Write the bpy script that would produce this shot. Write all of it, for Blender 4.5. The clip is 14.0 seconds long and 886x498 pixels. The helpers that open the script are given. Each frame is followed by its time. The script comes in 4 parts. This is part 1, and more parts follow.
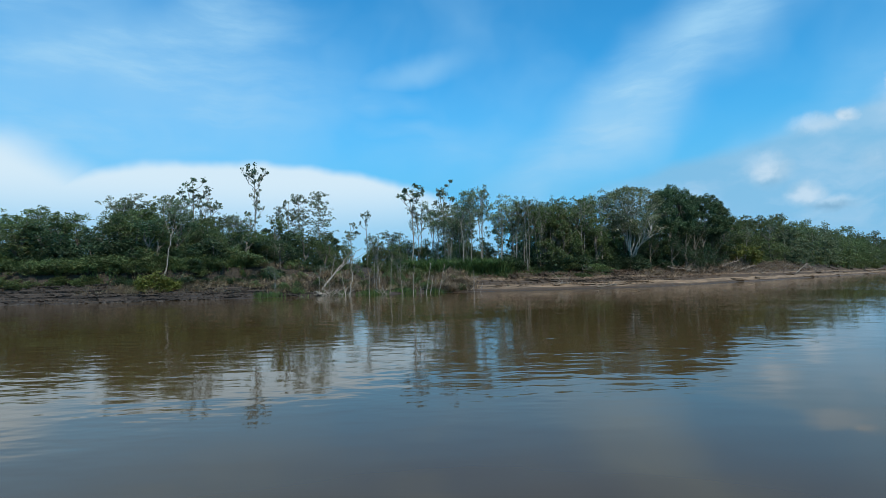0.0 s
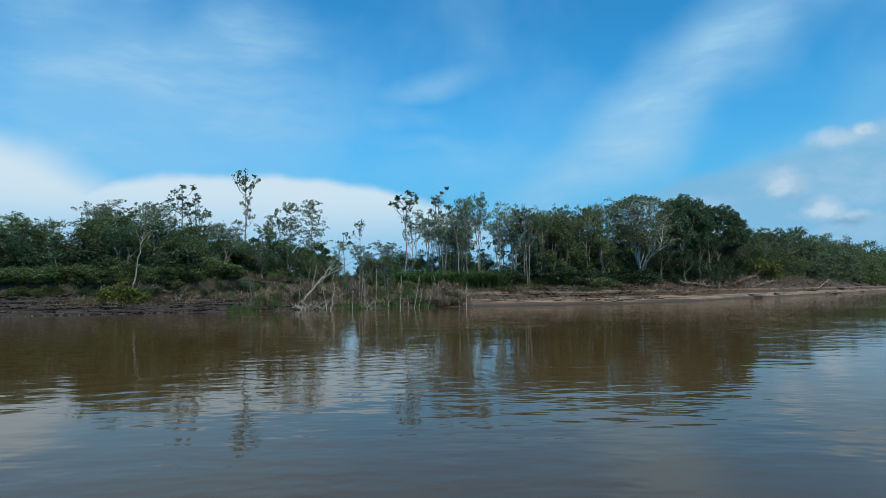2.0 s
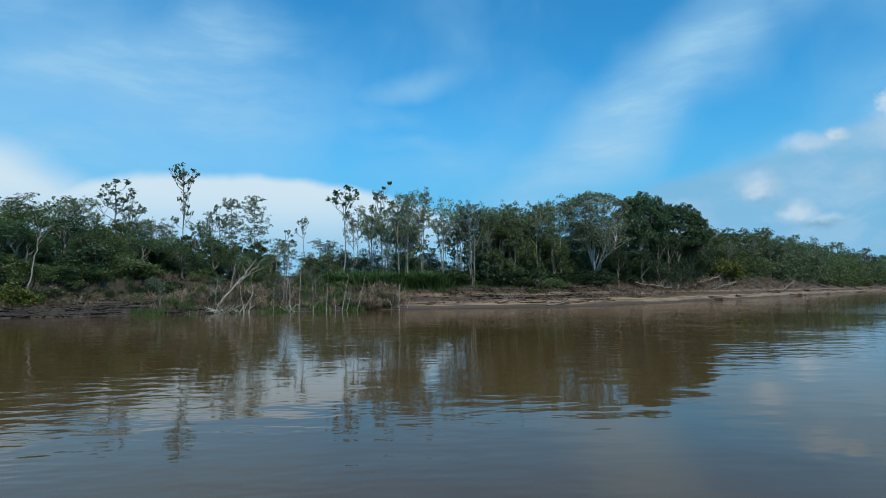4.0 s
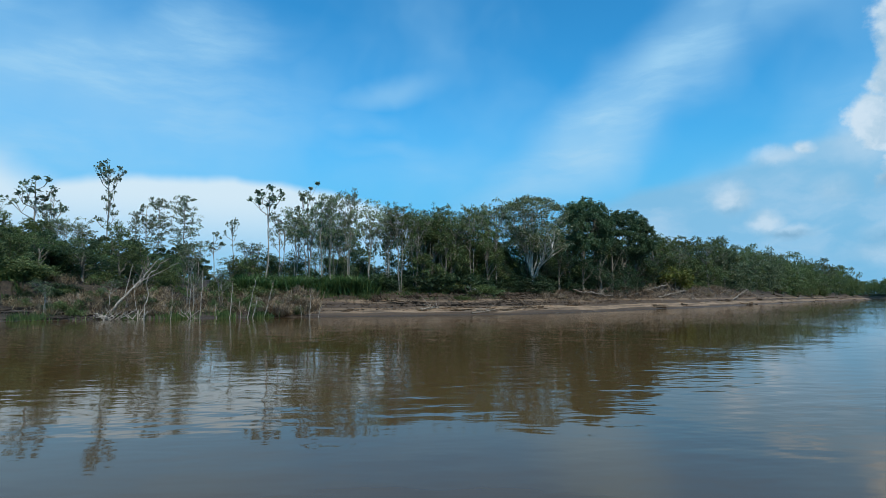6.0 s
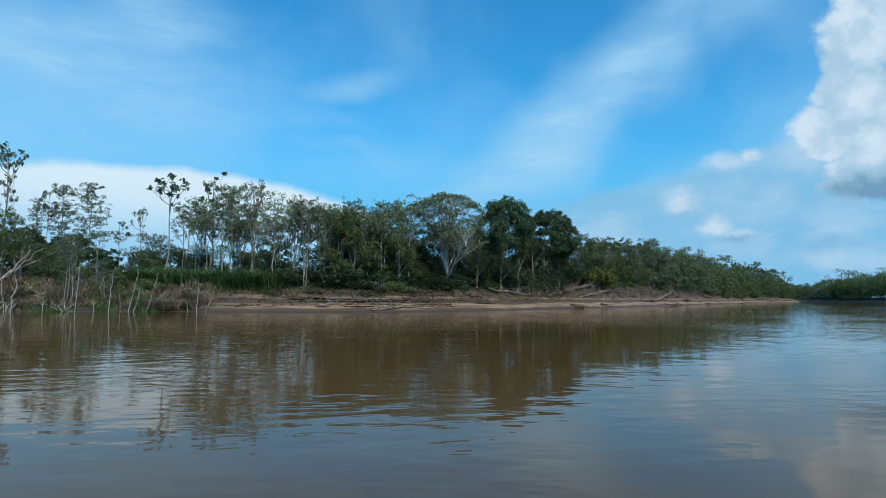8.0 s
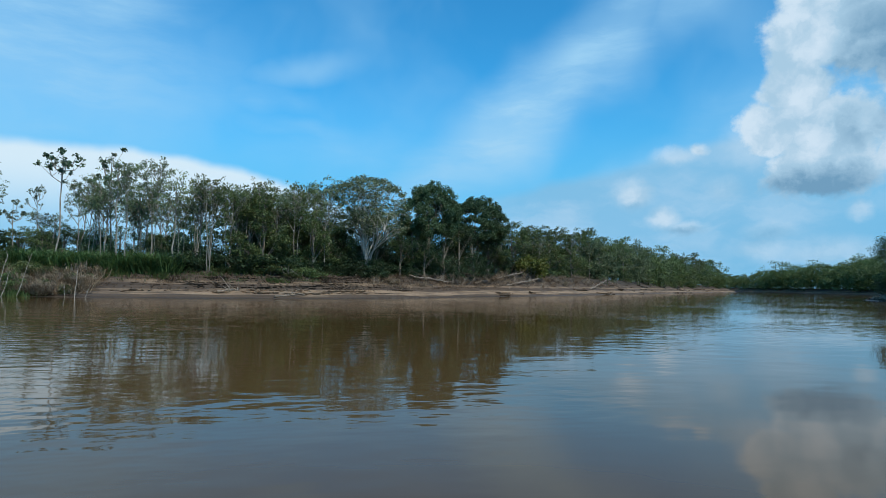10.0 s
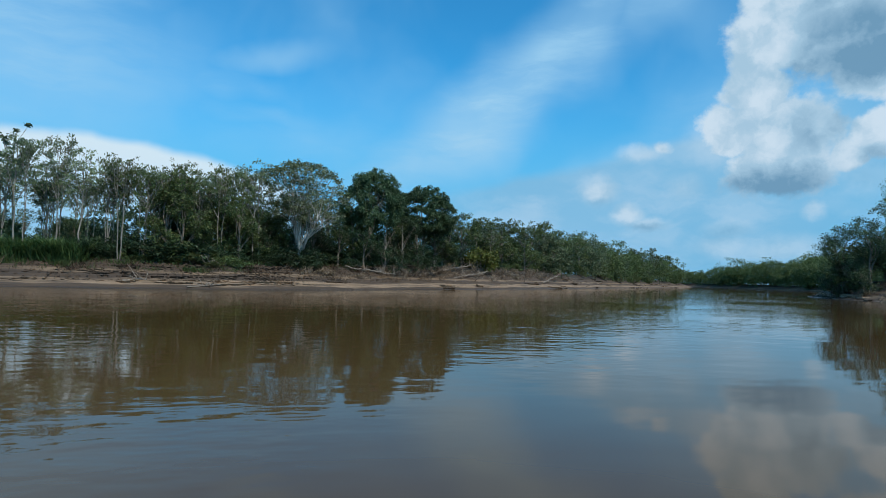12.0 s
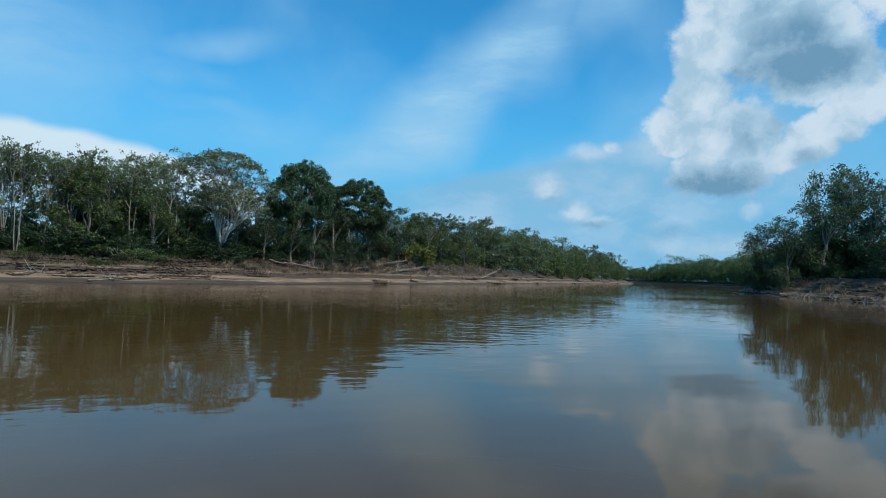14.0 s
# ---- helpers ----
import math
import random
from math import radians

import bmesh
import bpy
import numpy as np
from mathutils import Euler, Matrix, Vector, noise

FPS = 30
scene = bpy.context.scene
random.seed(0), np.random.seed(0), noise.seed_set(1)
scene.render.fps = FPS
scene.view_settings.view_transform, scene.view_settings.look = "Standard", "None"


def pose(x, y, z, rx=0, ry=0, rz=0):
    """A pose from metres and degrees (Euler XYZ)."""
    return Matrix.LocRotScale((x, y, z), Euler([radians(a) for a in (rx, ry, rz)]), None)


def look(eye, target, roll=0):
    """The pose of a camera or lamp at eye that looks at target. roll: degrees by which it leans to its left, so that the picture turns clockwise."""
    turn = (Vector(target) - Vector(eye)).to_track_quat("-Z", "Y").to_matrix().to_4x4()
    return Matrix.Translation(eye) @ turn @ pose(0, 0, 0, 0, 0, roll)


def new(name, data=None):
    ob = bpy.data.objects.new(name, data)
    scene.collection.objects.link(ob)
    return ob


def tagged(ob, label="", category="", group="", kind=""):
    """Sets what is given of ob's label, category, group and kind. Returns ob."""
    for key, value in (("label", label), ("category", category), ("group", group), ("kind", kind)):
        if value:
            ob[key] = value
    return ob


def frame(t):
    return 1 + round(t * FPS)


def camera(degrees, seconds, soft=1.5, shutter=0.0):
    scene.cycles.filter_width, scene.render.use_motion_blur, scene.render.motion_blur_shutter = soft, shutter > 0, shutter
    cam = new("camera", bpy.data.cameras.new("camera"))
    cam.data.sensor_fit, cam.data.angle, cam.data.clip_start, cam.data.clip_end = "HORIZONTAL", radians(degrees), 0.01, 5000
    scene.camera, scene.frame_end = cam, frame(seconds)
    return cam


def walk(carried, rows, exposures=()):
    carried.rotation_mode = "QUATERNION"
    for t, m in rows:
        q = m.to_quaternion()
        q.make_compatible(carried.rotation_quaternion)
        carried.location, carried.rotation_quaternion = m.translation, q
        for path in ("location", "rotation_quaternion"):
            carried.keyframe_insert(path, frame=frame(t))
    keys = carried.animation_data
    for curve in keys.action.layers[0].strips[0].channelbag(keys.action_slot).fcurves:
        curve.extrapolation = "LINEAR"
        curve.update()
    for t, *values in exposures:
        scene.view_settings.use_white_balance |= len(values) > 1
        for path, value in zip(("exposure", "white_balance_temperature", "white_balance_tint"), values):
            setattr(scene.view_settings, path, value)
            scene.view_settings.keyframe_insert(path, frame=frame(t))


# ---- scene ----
cam = camera(74.0, 14.0, soft=0.6)
PATH = [
    (0.0, 0.00, 0.00, 2.0, -0.09, 2.92, 1.32),
    (0.5, 0.54, 1.64, 2.0, 0.47, 3.39, 1.05),
    (1.0, 1.16, 3.29, 2.0, 1.16, 4.08, 1.02),
    (1.5, 1.97, 4.98, 2.0, 1.46, 3.97, 0.61),
    (2.0, 3.07, 6.68, 2.0, 1.14, 4.21, 0.84),
    (2.5, 4.40, 8.35, 2.0, 0.98, 4.05, 1.05),
    (3.0, 5.85, 9.91, 2.0, 0.61, 3.87, 0.90),
    (5.5, 14.56, 16.01, 2.0, -2.64, 5.08, 0.69),
    (6.0, 16.36, 16.67, 2.0, -3.08, 4.87, 0.35),
    (6.5, 18.26, 17.05, 2.0, -4.10, 4.83, 0.10),
    (7.0, 20.18, 17.21, 2.0, -5.61, 4.48, -0.32),
    (7.5, 21.96, 17.27, 2.0, -6.76, 4.82, -0.77),
    (8.0, 23.56, 17.35, 2.0, -7.20, 4.59, -0.51),
    (8.5, 25.07, 17.45, 2.0, -7.70, 4.90, -0.52),
    (9.0, 26.55, 17.63, 2.0, -9.10, 4.42, -0.47),
    (11.5, 33.56, 21.57, 2.0, -13.95, 2.89, -1.88),
    (12.0, 34.62, 21.92, 2.0, -14.79, 2.82, -1.65),
    (12.5, 35.58, 22.09, 2.0, -15.92, 3.50, -1.18),
    (13.0, 36.50, 22.10, 2.0, -16.97, 3.14, -1.10),
    (13.5, 37.42, 22.01, 2.0, -17.88, 2.38, -0.82),
    (14.0, 38.35, 21.87, 2.0, -19.44, 2.53, -1.92),
]
walk(cam, [(t, pose(x, y, z, 90 + pitch, roll, yaw)) for t, x, y, z, yaw, pitch, roll in PATH],
     exposures=((0.0, 0.04), (0.8, 0.03), (1.6, -0.08), (3.0, -0.08), (5.5, 0.0), (7.0, 0.02), (9.0, 0.06), (11.5, -0.02), (14.0, -0.05)))

# ---- sky, sun, exposure ----
SUN_AZ, SUN_EL = 158.0, 49.0
scene.view_settings.exposure = 0.0
world = bpy.data.worlds.new("sky")
scene.world = world
world.use_nodes = True


class Nodes:
    """Short calls for building a node tree."""

    def __init__(self, tree):
        self.tree = tree
        tree.nodes.clear()

    def add(self, kind, **inputs):
        node = self.tree.nodes.new(kind)
        for key, value in inputs.items():
            self.put(node, key.replace("_", " "), value)
        return node

    def put(self, node, key, value):
        socket = node.inputs[int(key[1:])] if key[0] == "i" and key[1:].isdigit() else node.inputs[key]
        if hasattr(value, "is_output"):
            self.tree.links.new(value, socket)
        else:
            socket.default_value = value

    def math(self, op, a, b=0.0, clamp=False):
        node = self.add("ShaderNodeMath", i0=a, i1=b)
        node.operation, node.use_clamp = op, clamp
        return node.outputs[0]

    def vec(self, op, a, b=(0, 0, 0)):
        node = self.add("ShaderNodeVectorMath", i0=a, i1=b)
        node.operation = op
        return node.outputs["Value"] if op == "LENGTH" else node.outputs[0]

    def scaled(self, a, k):
        return self.vec("MULTIPLY", a, k if isinstance(k, tuple) else (k, k, k))

    def noise(self, vector, scale, detail=4.0, rough=0.55, colour=False):
        node = self.add("ShaderNodeTexNoise", Vector=vector, Scale=scale, Detail=detail, Roughness=rough)
        return node.outputs["Color" if colour else "Fac"]

    def remap(self, value, a, b, c=0.0, d=1.0, smooth=True):
        node = self.tree.nodes.new("ShaderNodeMapRange")
        node.interpolation_type = "SMOOTHSTEP" if smooth else "LINEAR"
        for i, v in enumerate((value, a, b, c, d)):
            self.put(node, "i%d" % i, v)
        return node.outputs[0]

    def mix(self, fac, a, b, blend="MIX"):
        node = self.tree.nodes.new("ShaderNodeMix")
        node.data_type, node.blend_type = "RGBA", blend
        self.put(node, "i0", fac), self.put(node, "i6", a), self.put(node, "i7", b)
        return node.outputs[2]

    def ramp(self, fac, stops):
        node = self.add("ShaderNodeValToRGB", Fac=fac)
        while len(node.color_ramp.elements) < len(stops):
            node.color_ramp.elements.new(0.5)
        for element, (place, colour) in zip(node.color_ramp.elements, stops):
            element.position, element.color = place, (*colour, 1)
        return node.outputs[0]


def build_sky():
    n = Nodes(world.node_tree)
    sky = n.tree.nodes.new("ShaderNodeTexSky")
    sky.sky_type, sky.sun_disc = "NISHITA", False
    sky.sun_elevation, sky.sun_rotation = radians(SUN_EL), radians(SUN_AZ)
    sky.air_density, sky.dust_density, sky.ozone_density = 1.2, 0.3, 3.0
    base = n.mix(1.0, sky.outputs[0], (0.026, 0.124, 0.166, 1), "MULTIPLY")
    way = n.add("ShaderNodeTexCoord").outputs["Generated"]
    split = n.add("ShaderNodeSeparateXYZ", Vector=way)
    x, y, z = split.outputs
    az = n.math("MULTIPLY", n.math("ARCTAN2", x, y), 57.2958)
    el = n.math("MULTIPLY", n.math("ARCSINE", z), 57.2958)
    at = n.add("ShaderNodeCombineXYZ", X=az, Y=el).outputs[0]

    def warp(scale, amount, detail=5.0):
        c = n.vec("SUBTRACT", n.noise(at, scale, detail, 0.6, True), (0.5, 0.5, 0.5))
        return n.vec("ADD", at, n.scaled(c, (amount, amount, 0.0)))

    def blob(coords, cx, cy, rx, ry, turn=0.0, soft=0.35):
        m = n.add("ShaderNodeMapping", Vector=coords, Location=(cx, cy, 0), Rotation=(0, 0, radians(turn)), Scale=(rx, ry, 1))
        m.vector_type = "TEXTURE"
        return n.remap(n.vec("LENGTH", m.outputs[0]), 1.0, 1.0 - soft)

    def most(values):
        out = values[0]
        for v in values[1:]:
            out = n.math("MAXIMUM", out, v)
        return out

    billow, silk = warp(0.5, 2.0), warp(0.09, 7.0, 2.0)
    streak = n.add("ShaderNodeMapping", Vector=warp(0.12, 2.6, 2.0), Rotation=(0, 0, radians(-34)), Scale=(0.05, 0.22, 1)).outputs[0]
    fibre = n.remap(n.noise(streak, 1.0, 6.0, 0.62), 0.36, 0.72)
    veil = n.noise(silk, 0.06, 4.0, 0.5)
    # thin high cloud: one long slanting band and several wisps
    band = n.math("MULTIPLY", blob(silk, 20, 17, 22, 6.4, 36, 0.85), 1.0)
    wisps = most([n.math("MULTIPLY", blob(silk, a, b, c, d, e, 0.95), f) for a, b, c, d, e, f in (
        (-22, 22.3, 15, 5.5, 10, 0.85), (-6, 17.0, 9, 2.2, 4, 0.3), (-21, 15, 8, 3.0, 8, 0.6), (-36, 24, 9, 4, 10, 0.5),
        (33, 23, 9, 3.0, 25, 0.5), (-2, 14, 10, 2.0, -5, 0.3), (-28, 18, 26, 11, 0, 0.85), (2, 12, 16, 4, 0, 0.25), (30, 8, 18, 5, 20, 0.8), (44, 14, 14, 8, 0, 0.45), (10, 9.5, 10, 3.6, 22, 0.7), (-33, 13.5, 10, 5, -12, 0.75))])
    gentle = warp(0.16, 1.6, 3.0)
    wisps = n.math("MAXIMUM", wisps, n.math("MULTIPLY", blob(gentle, -2.5, 19.6, 7.5, 1.9, 11, 0.98), 0.75))
    thin = n.math("MULTIPLY", n.math("MAXIMUM", band, wisps), n.remap(fibre, 0.0, 1.0, 0.6, 1.0))
    thin = n.math("ADD", thin, n.math("MULTIPLY", n.remap(veil, 0.38, 0.75), 0.3), True)
    low = n.math("MULTIPLY", n.remap(el, 20.0, 3.0), 0.92)
    colour = n.mix(low, base, (0.14, 0.455, 0.76, 1))
    colour = n.mix(thin, colour, (0.335, 0.625, 0.88, 1))
    # the bright bank low over the upstream forest
    bank = most([blob(gentle, -17, 2, 25, 9.5, -2, 0.12), blob(gentle, -44, 3, 19.5, 11.6, 0, 0.3)])
    bank = n.math("MULTIPLY", bank, n.remap(el, 3.0, 9.8, 0.22, 0.95))
    colour = n.mix(bank, colour, (0.66, 0.815, 0.92, 1))
    # a hazy wedge whose upper edge climbs downstream
    gaz, gel, _ = n.add("ShaderNodeSeparateXYZ", Vector=gentle).outputs
    over = n.math("SUBTRACT", gel, n.math("ADD", n.math("MULTIPLY", gaz, 0.235), 4.6))
    haze = n.math("MULTIPLY", n.remap(over, 0.55, -0.9), n.remap(az, 6.0, 24.0))
    haze = n.math("MULTIPLY", haze, n.remap(az, 58.0, 42.0, 0.12, 0.9))
    haze = n.math("MULTIPLY", haze, n.remap(el, 2.0, 9.0, 0.75, 1.0))
    mottle = n.math("MULTIPLY", n.remap(n.noise(n.scaled(warp(0.25, 3.0), (0.10, 0.26, 1.0)), 1.0, 5.0, 0.55), 0.40, 0.66), n.remap(el, 12.0, 6.0, 0.45, 1.0))
    colour = n.mix(haze, colour, n.mix(mottle, (0.215, 0.495, 0.75, 1), (0.365, 0.59, 0.80, 1)))
    # heaped clouds downstream
    soft_edge = warp(0.6, 1.3, 5.0)
    lumps = n.noise(n.vec("ADD", at, (7.0, 3.0, 0.0)), 0.42, 7.0, 0.6)
    body = most([blob(gentle, a, b, c * 1.75, d * 1.75, 0, 1.0) for a, b, c, d in (
        (43.8, 23.7, 2.3, 2.6), (43.8, 20.4, 3.3, 2.8), (42.9, 16.7, 2.6, 2.7), (41.0, 13.6, 2.7, 2.2), (45.0, 13.0, 4.2, 2.8), (44.3, 9.9, 4.2, 2.1), (47.6, 21.2, 3.9, 3.9), (51.1, 20.4, 4.1, 4.0),
        (51.6, 17.1, 3.8, 2.1), (54.1, 17.4, 2.3, 3.0), (53.5, 13.8, 1.6, 2.0), (51.5, 12.2, 2.0, 1.9), (55.6, 15.3, 1.8, 1.9), (49.6, 10.7, 1.4, 1.2), (46.5, 27.0, 5.2, 4.3), (57.0, 23.5, 3.4, 2.6))])
    body = n.remap(n.math("ADD", body, n.math("MULTIPLY", n.math("SUBTRACT", lumps, 0.5), 0.9)), 0.20, 0.52)
    heap = most([body]
                + [n.math("MULTIPLY", blob(soft_edge, a, b, c * 1.15, d * 1.15, 0, 0.85), f) for a, b, c, d, f in (
                    (33.2, 12.0, 2.6, 1.0, 0.6), (35.1, 12.4, 1.1, 0.8, 0.95), (29.4, 8.6, 2.3, 1.6, 0.8), (32.1, 6.3, 1.8, 1.3, 0.8), (33.9, 5.5, 2.3, 0.7, 0.6), (40.7, 4.9, 2.9, 1.1, 0.4), (45.3, 3.2, 4.9, 1.7, 0.4),
                    (37.2, 8.8, 2.0, 1.6, 0.35), (40.2, 3.6, 2.9, 1.3, 0.4), (47.0, 6.5, 1.0, 1.0, 0.5), (39.5, 12.5, 3.0, 3.0, 0.4), (51.0, 9.0, 3.0, 2.0, 0.35))])
    puff = n.noise(billow, 0.30, 5.0, 0.55)
    shade = most([n.math("MULTIPLY", blob(soft_edge, a, b, c * 1.4, d * 1.4, 0, 0.85), f) for a, b, c, d, f in (
        (50.4, 18.0, 5.2, 2.4, 1.0), (49.8, 19.8, 4.0, 3.0, 0.7), (44.7, 8.8, 5.0, 1.7, 0.95), (33.7, 5.1, 2.7, 0.6, 0.9), (29.7, 7.3, 2.1, 0.7, 0.5), (40.7, 4.6, 2.6, 0.8, 0.6), (47.2, 13.6, 2.6, 2.6, 0.4), (51.6, 10.7, 2.0, 0.9, 0.5),
        (46.6, 18.4, 1.8, 2.4, 0.6), (47.8, 23.4, 2.4, 2.4, 0.35), (53.9, 11.3, 1.5, 0.9, 0.4))])
    shade = n.math("ADD", n.math("MULTIPLY", shade, n.remap(lumps, 0.35, 0.65, 1.1, 0.8)), n.remap(puff, 0.62, 0.34, 0.0, 0.38), True)
    colour = n.mix(heap, colour, n.ramp(shade, ((0.0, (0.60, 0.745, 0.875)), (0.40, (0.37, 0.57, 0.74)), (1.0, (0.16, 0.33, 0.50)))))
    ground = n.mix(n.remap(el, -1.5, 0.0), (0.06, 0.07, 0.05, 1), colour)
    back = n.add("ShaderNodeBackground", Color=ground, Strength=1.0)
    n.tree.links.new(back.outputs[0], n.add("ShaderNodeOutputWorld").inputs["Surface"])


build_sky()
sun = new("sun", bpy.data.lights.new("sun", "SUN"))
sun.data.energy, sun.data.angle, sun.data.color = 3.4, radians(0.6), (1.0, 0.94, 0.82)
sun.matrix_world = look((0, 0, 60), (-math.sin(radians(SUN_AZ)) * 60, -math.cos(radians(SUN_AZ)) * 60, 60 - 60 * math.tan(radians(SUN_EL))))


# ---- materials ----
def material(name):
    mat = bpy.data.materials.new(name)
    mat.use_nodes = True
    return mat, Nodes(mat.node_tree)


def finish(n, colour, rough=0.8, bump=None, strength=0.3, distance=0.05, **extra):
    shader = n.add("ShaderNodeBsdfPrincipled", Base_Color=colour, Roughness=rough)
    for key, value in extra.items():
        n.put(shader, key.replace("_", " "), value)
    if bump is not None:
        n.put(shader, "Normal", n.add("ShaderNodeBump", Height=bump, Strength=strength, Distance=distance).outputs[0])
    n.tree.links.new(shader.outputs[0], n.add("ShaderNodeOutputMaterial").inputs["Surface"])


def leaf_material(name, dark, light, tip, rough=0.5):
    mat, n = material(name)
    island = n.add("ShaderNodeNewGeometry").outputs["Random Per Island"]
    own = n.add("ShaderNodeObjectInfo").outputs["Random"]
    place = n.add("ShaderNodeNewGeometry").outputs["Position"]
    colour = n.ramp(island, ((0.0, dark), (0.6, light), (1.0, tip)))
    patch = n.remap(n.noise(place, 0.35, 3.0), 0.3, 0.7, 0.72, 1.25)
    colour = n.mix(1.0, colour, n.add("ShaderNodeCombineColor", Red=patch, Green=patch, Blue=patch).outputs[0], "MULTIPLY")
    colour = n.add("ShaderNodeHueSaturation", Color=colour, Hue=n.remap(own, 0, 1, 0.485, 0.515, False), Value=n.remap(own, 0, 1, 0.8, 1.2, False)).outputs[0]
    shader = n.add("ShaderNodeBsdfPrincipled", Base_Color=colour, Roughness=rough, Specular_IOR_Level=0.3)
    thin = n.add("ShaderNodeBsdfTranslucent", Color=colour)
    both = n.add("ShaderNodeMixShader", i0=0.38, i1=shader.outputs[0], i2=thin.outputs[0])
    n.tree.links.new(both.outputs[0], n.add("ShaderNodeOutputMaterial").inputs["Surface"])
    return mat


def bark_material(name, dark, light, rough=0.85):
    mat, n = material(name)
    place = n.add("ShaderNodeTexCoord").outputs["Object"]
    grain = n.noise(n.scaled(place, (6, 6, 1.2)), 1.0, 6.0, 0.65)
    blotch = n.noise(place, 0.9, 3.0)
    colour = n.mix(n.remap(grain, 0.3, 0.7), (*dark, 1), (*light, 1))
    colour = n.mix(n.remap(blotch, 0.52, 0.72, 0.0, 0.6), colour, (dark[0] * 0.6, dark[1] * 0.7, dark[2] * 0.55, 1))
    finish(n, colour, rough, grain, 0.5, 0.03)
    return mat


LEAF_CECROPIA = leaf_material("cecropia_leaf", (0.067, 0.104, 0.061), (0.146, 0.195, 0.116), (0.281, 0.317, 0.232))
LEAF_GREEN = leaf_material("green_leaf", (0.070, 0.105, 0.040), (0.122, 0.170, 0.062), (0.200, 0.240, 0.097))
LEAF_PALE = leaf_material("grey_green_leaf", (0.079, 0.116, 0.061), (0.152, 0.207, 0.104), (0.268, 0.323, 0.183), 0.4)
LEAF_SILVER = leaf_material("silvery_leaf", (0.122, 0.165, 0.079), (0.232, 0.287, 0.146), (0.378, 0.427, 0.256), 0.4)
LEAF_DARK = leaf_material("dark_leaf", (0.044, 0.081, 0.041), (0.078, 0.129, 0.061), (0.140, 0.201, 0.100))
# green leaf darkened so that its colour carries the understory's shade
LEAF_SHADED = leaf_material("deep_shade_leaf", (0.027, 0.049, 0.026), (0.049, 0.083, 0.039), (0.085, 0.128, 0.059))
LEAF_YELLOW = leaf_material("yellow_green_leaf", (0.085, 0.118, 0.024), (0.155, 0.185, 0.042), (0.245, 0.26, 0.072))
GRASS = leaf_material("cane_grass", (0.039, 0.068, 0.024), (0.081, 0.128, 0.041), (0.159, 0.207, 0.076))
CANE = leaf_material("bright_cane", (0.044, 0.081, 0.027), (0.091, 0.146, 0.046), (0.171, 0.232, 0.085))
DRY = leaf_material("dry_straw", (0.10, 0.072, 0.046), (0.24, 0.18, 0.115), (0.45, 0.36, 0.235), 0.8)
STRAW = leaf_material("pale_straw", (0.20, 0.145, 0.09), (0.40, 0.31, 0.20), (0.60, 0.50, 0.35), 0.8)
DRIFT_LEAF = leaf_material("brown_litter", (0.045, 0.03, 0.02), (0.10, 0.07, 0.045), (0.24, 0.18, 0.12), 0.85)
BARK_PALE = bark_material("pale_bark", (0.15, 0.138, 0.115), (0.34, 0.32, 0.28))
BARK_WHITE = bark_material("whitish_bark", (0.26, 0.24, 0.20), (0.52, 0.49, 0.43))
BARK_BROWN = bark_material("brown_bark", (0.10, 0.085, 0.065), (0.24, 0.21, 0.17))
DEADWOOD = bark_material("bleached_wood", (0.20, 0.175, 0.145), (0.45, 0.40, 0.34))
DRIFT = bark_material("drift_wood", (0.14, 0.11, 0.085), (0.33, 0.275, 0.215))


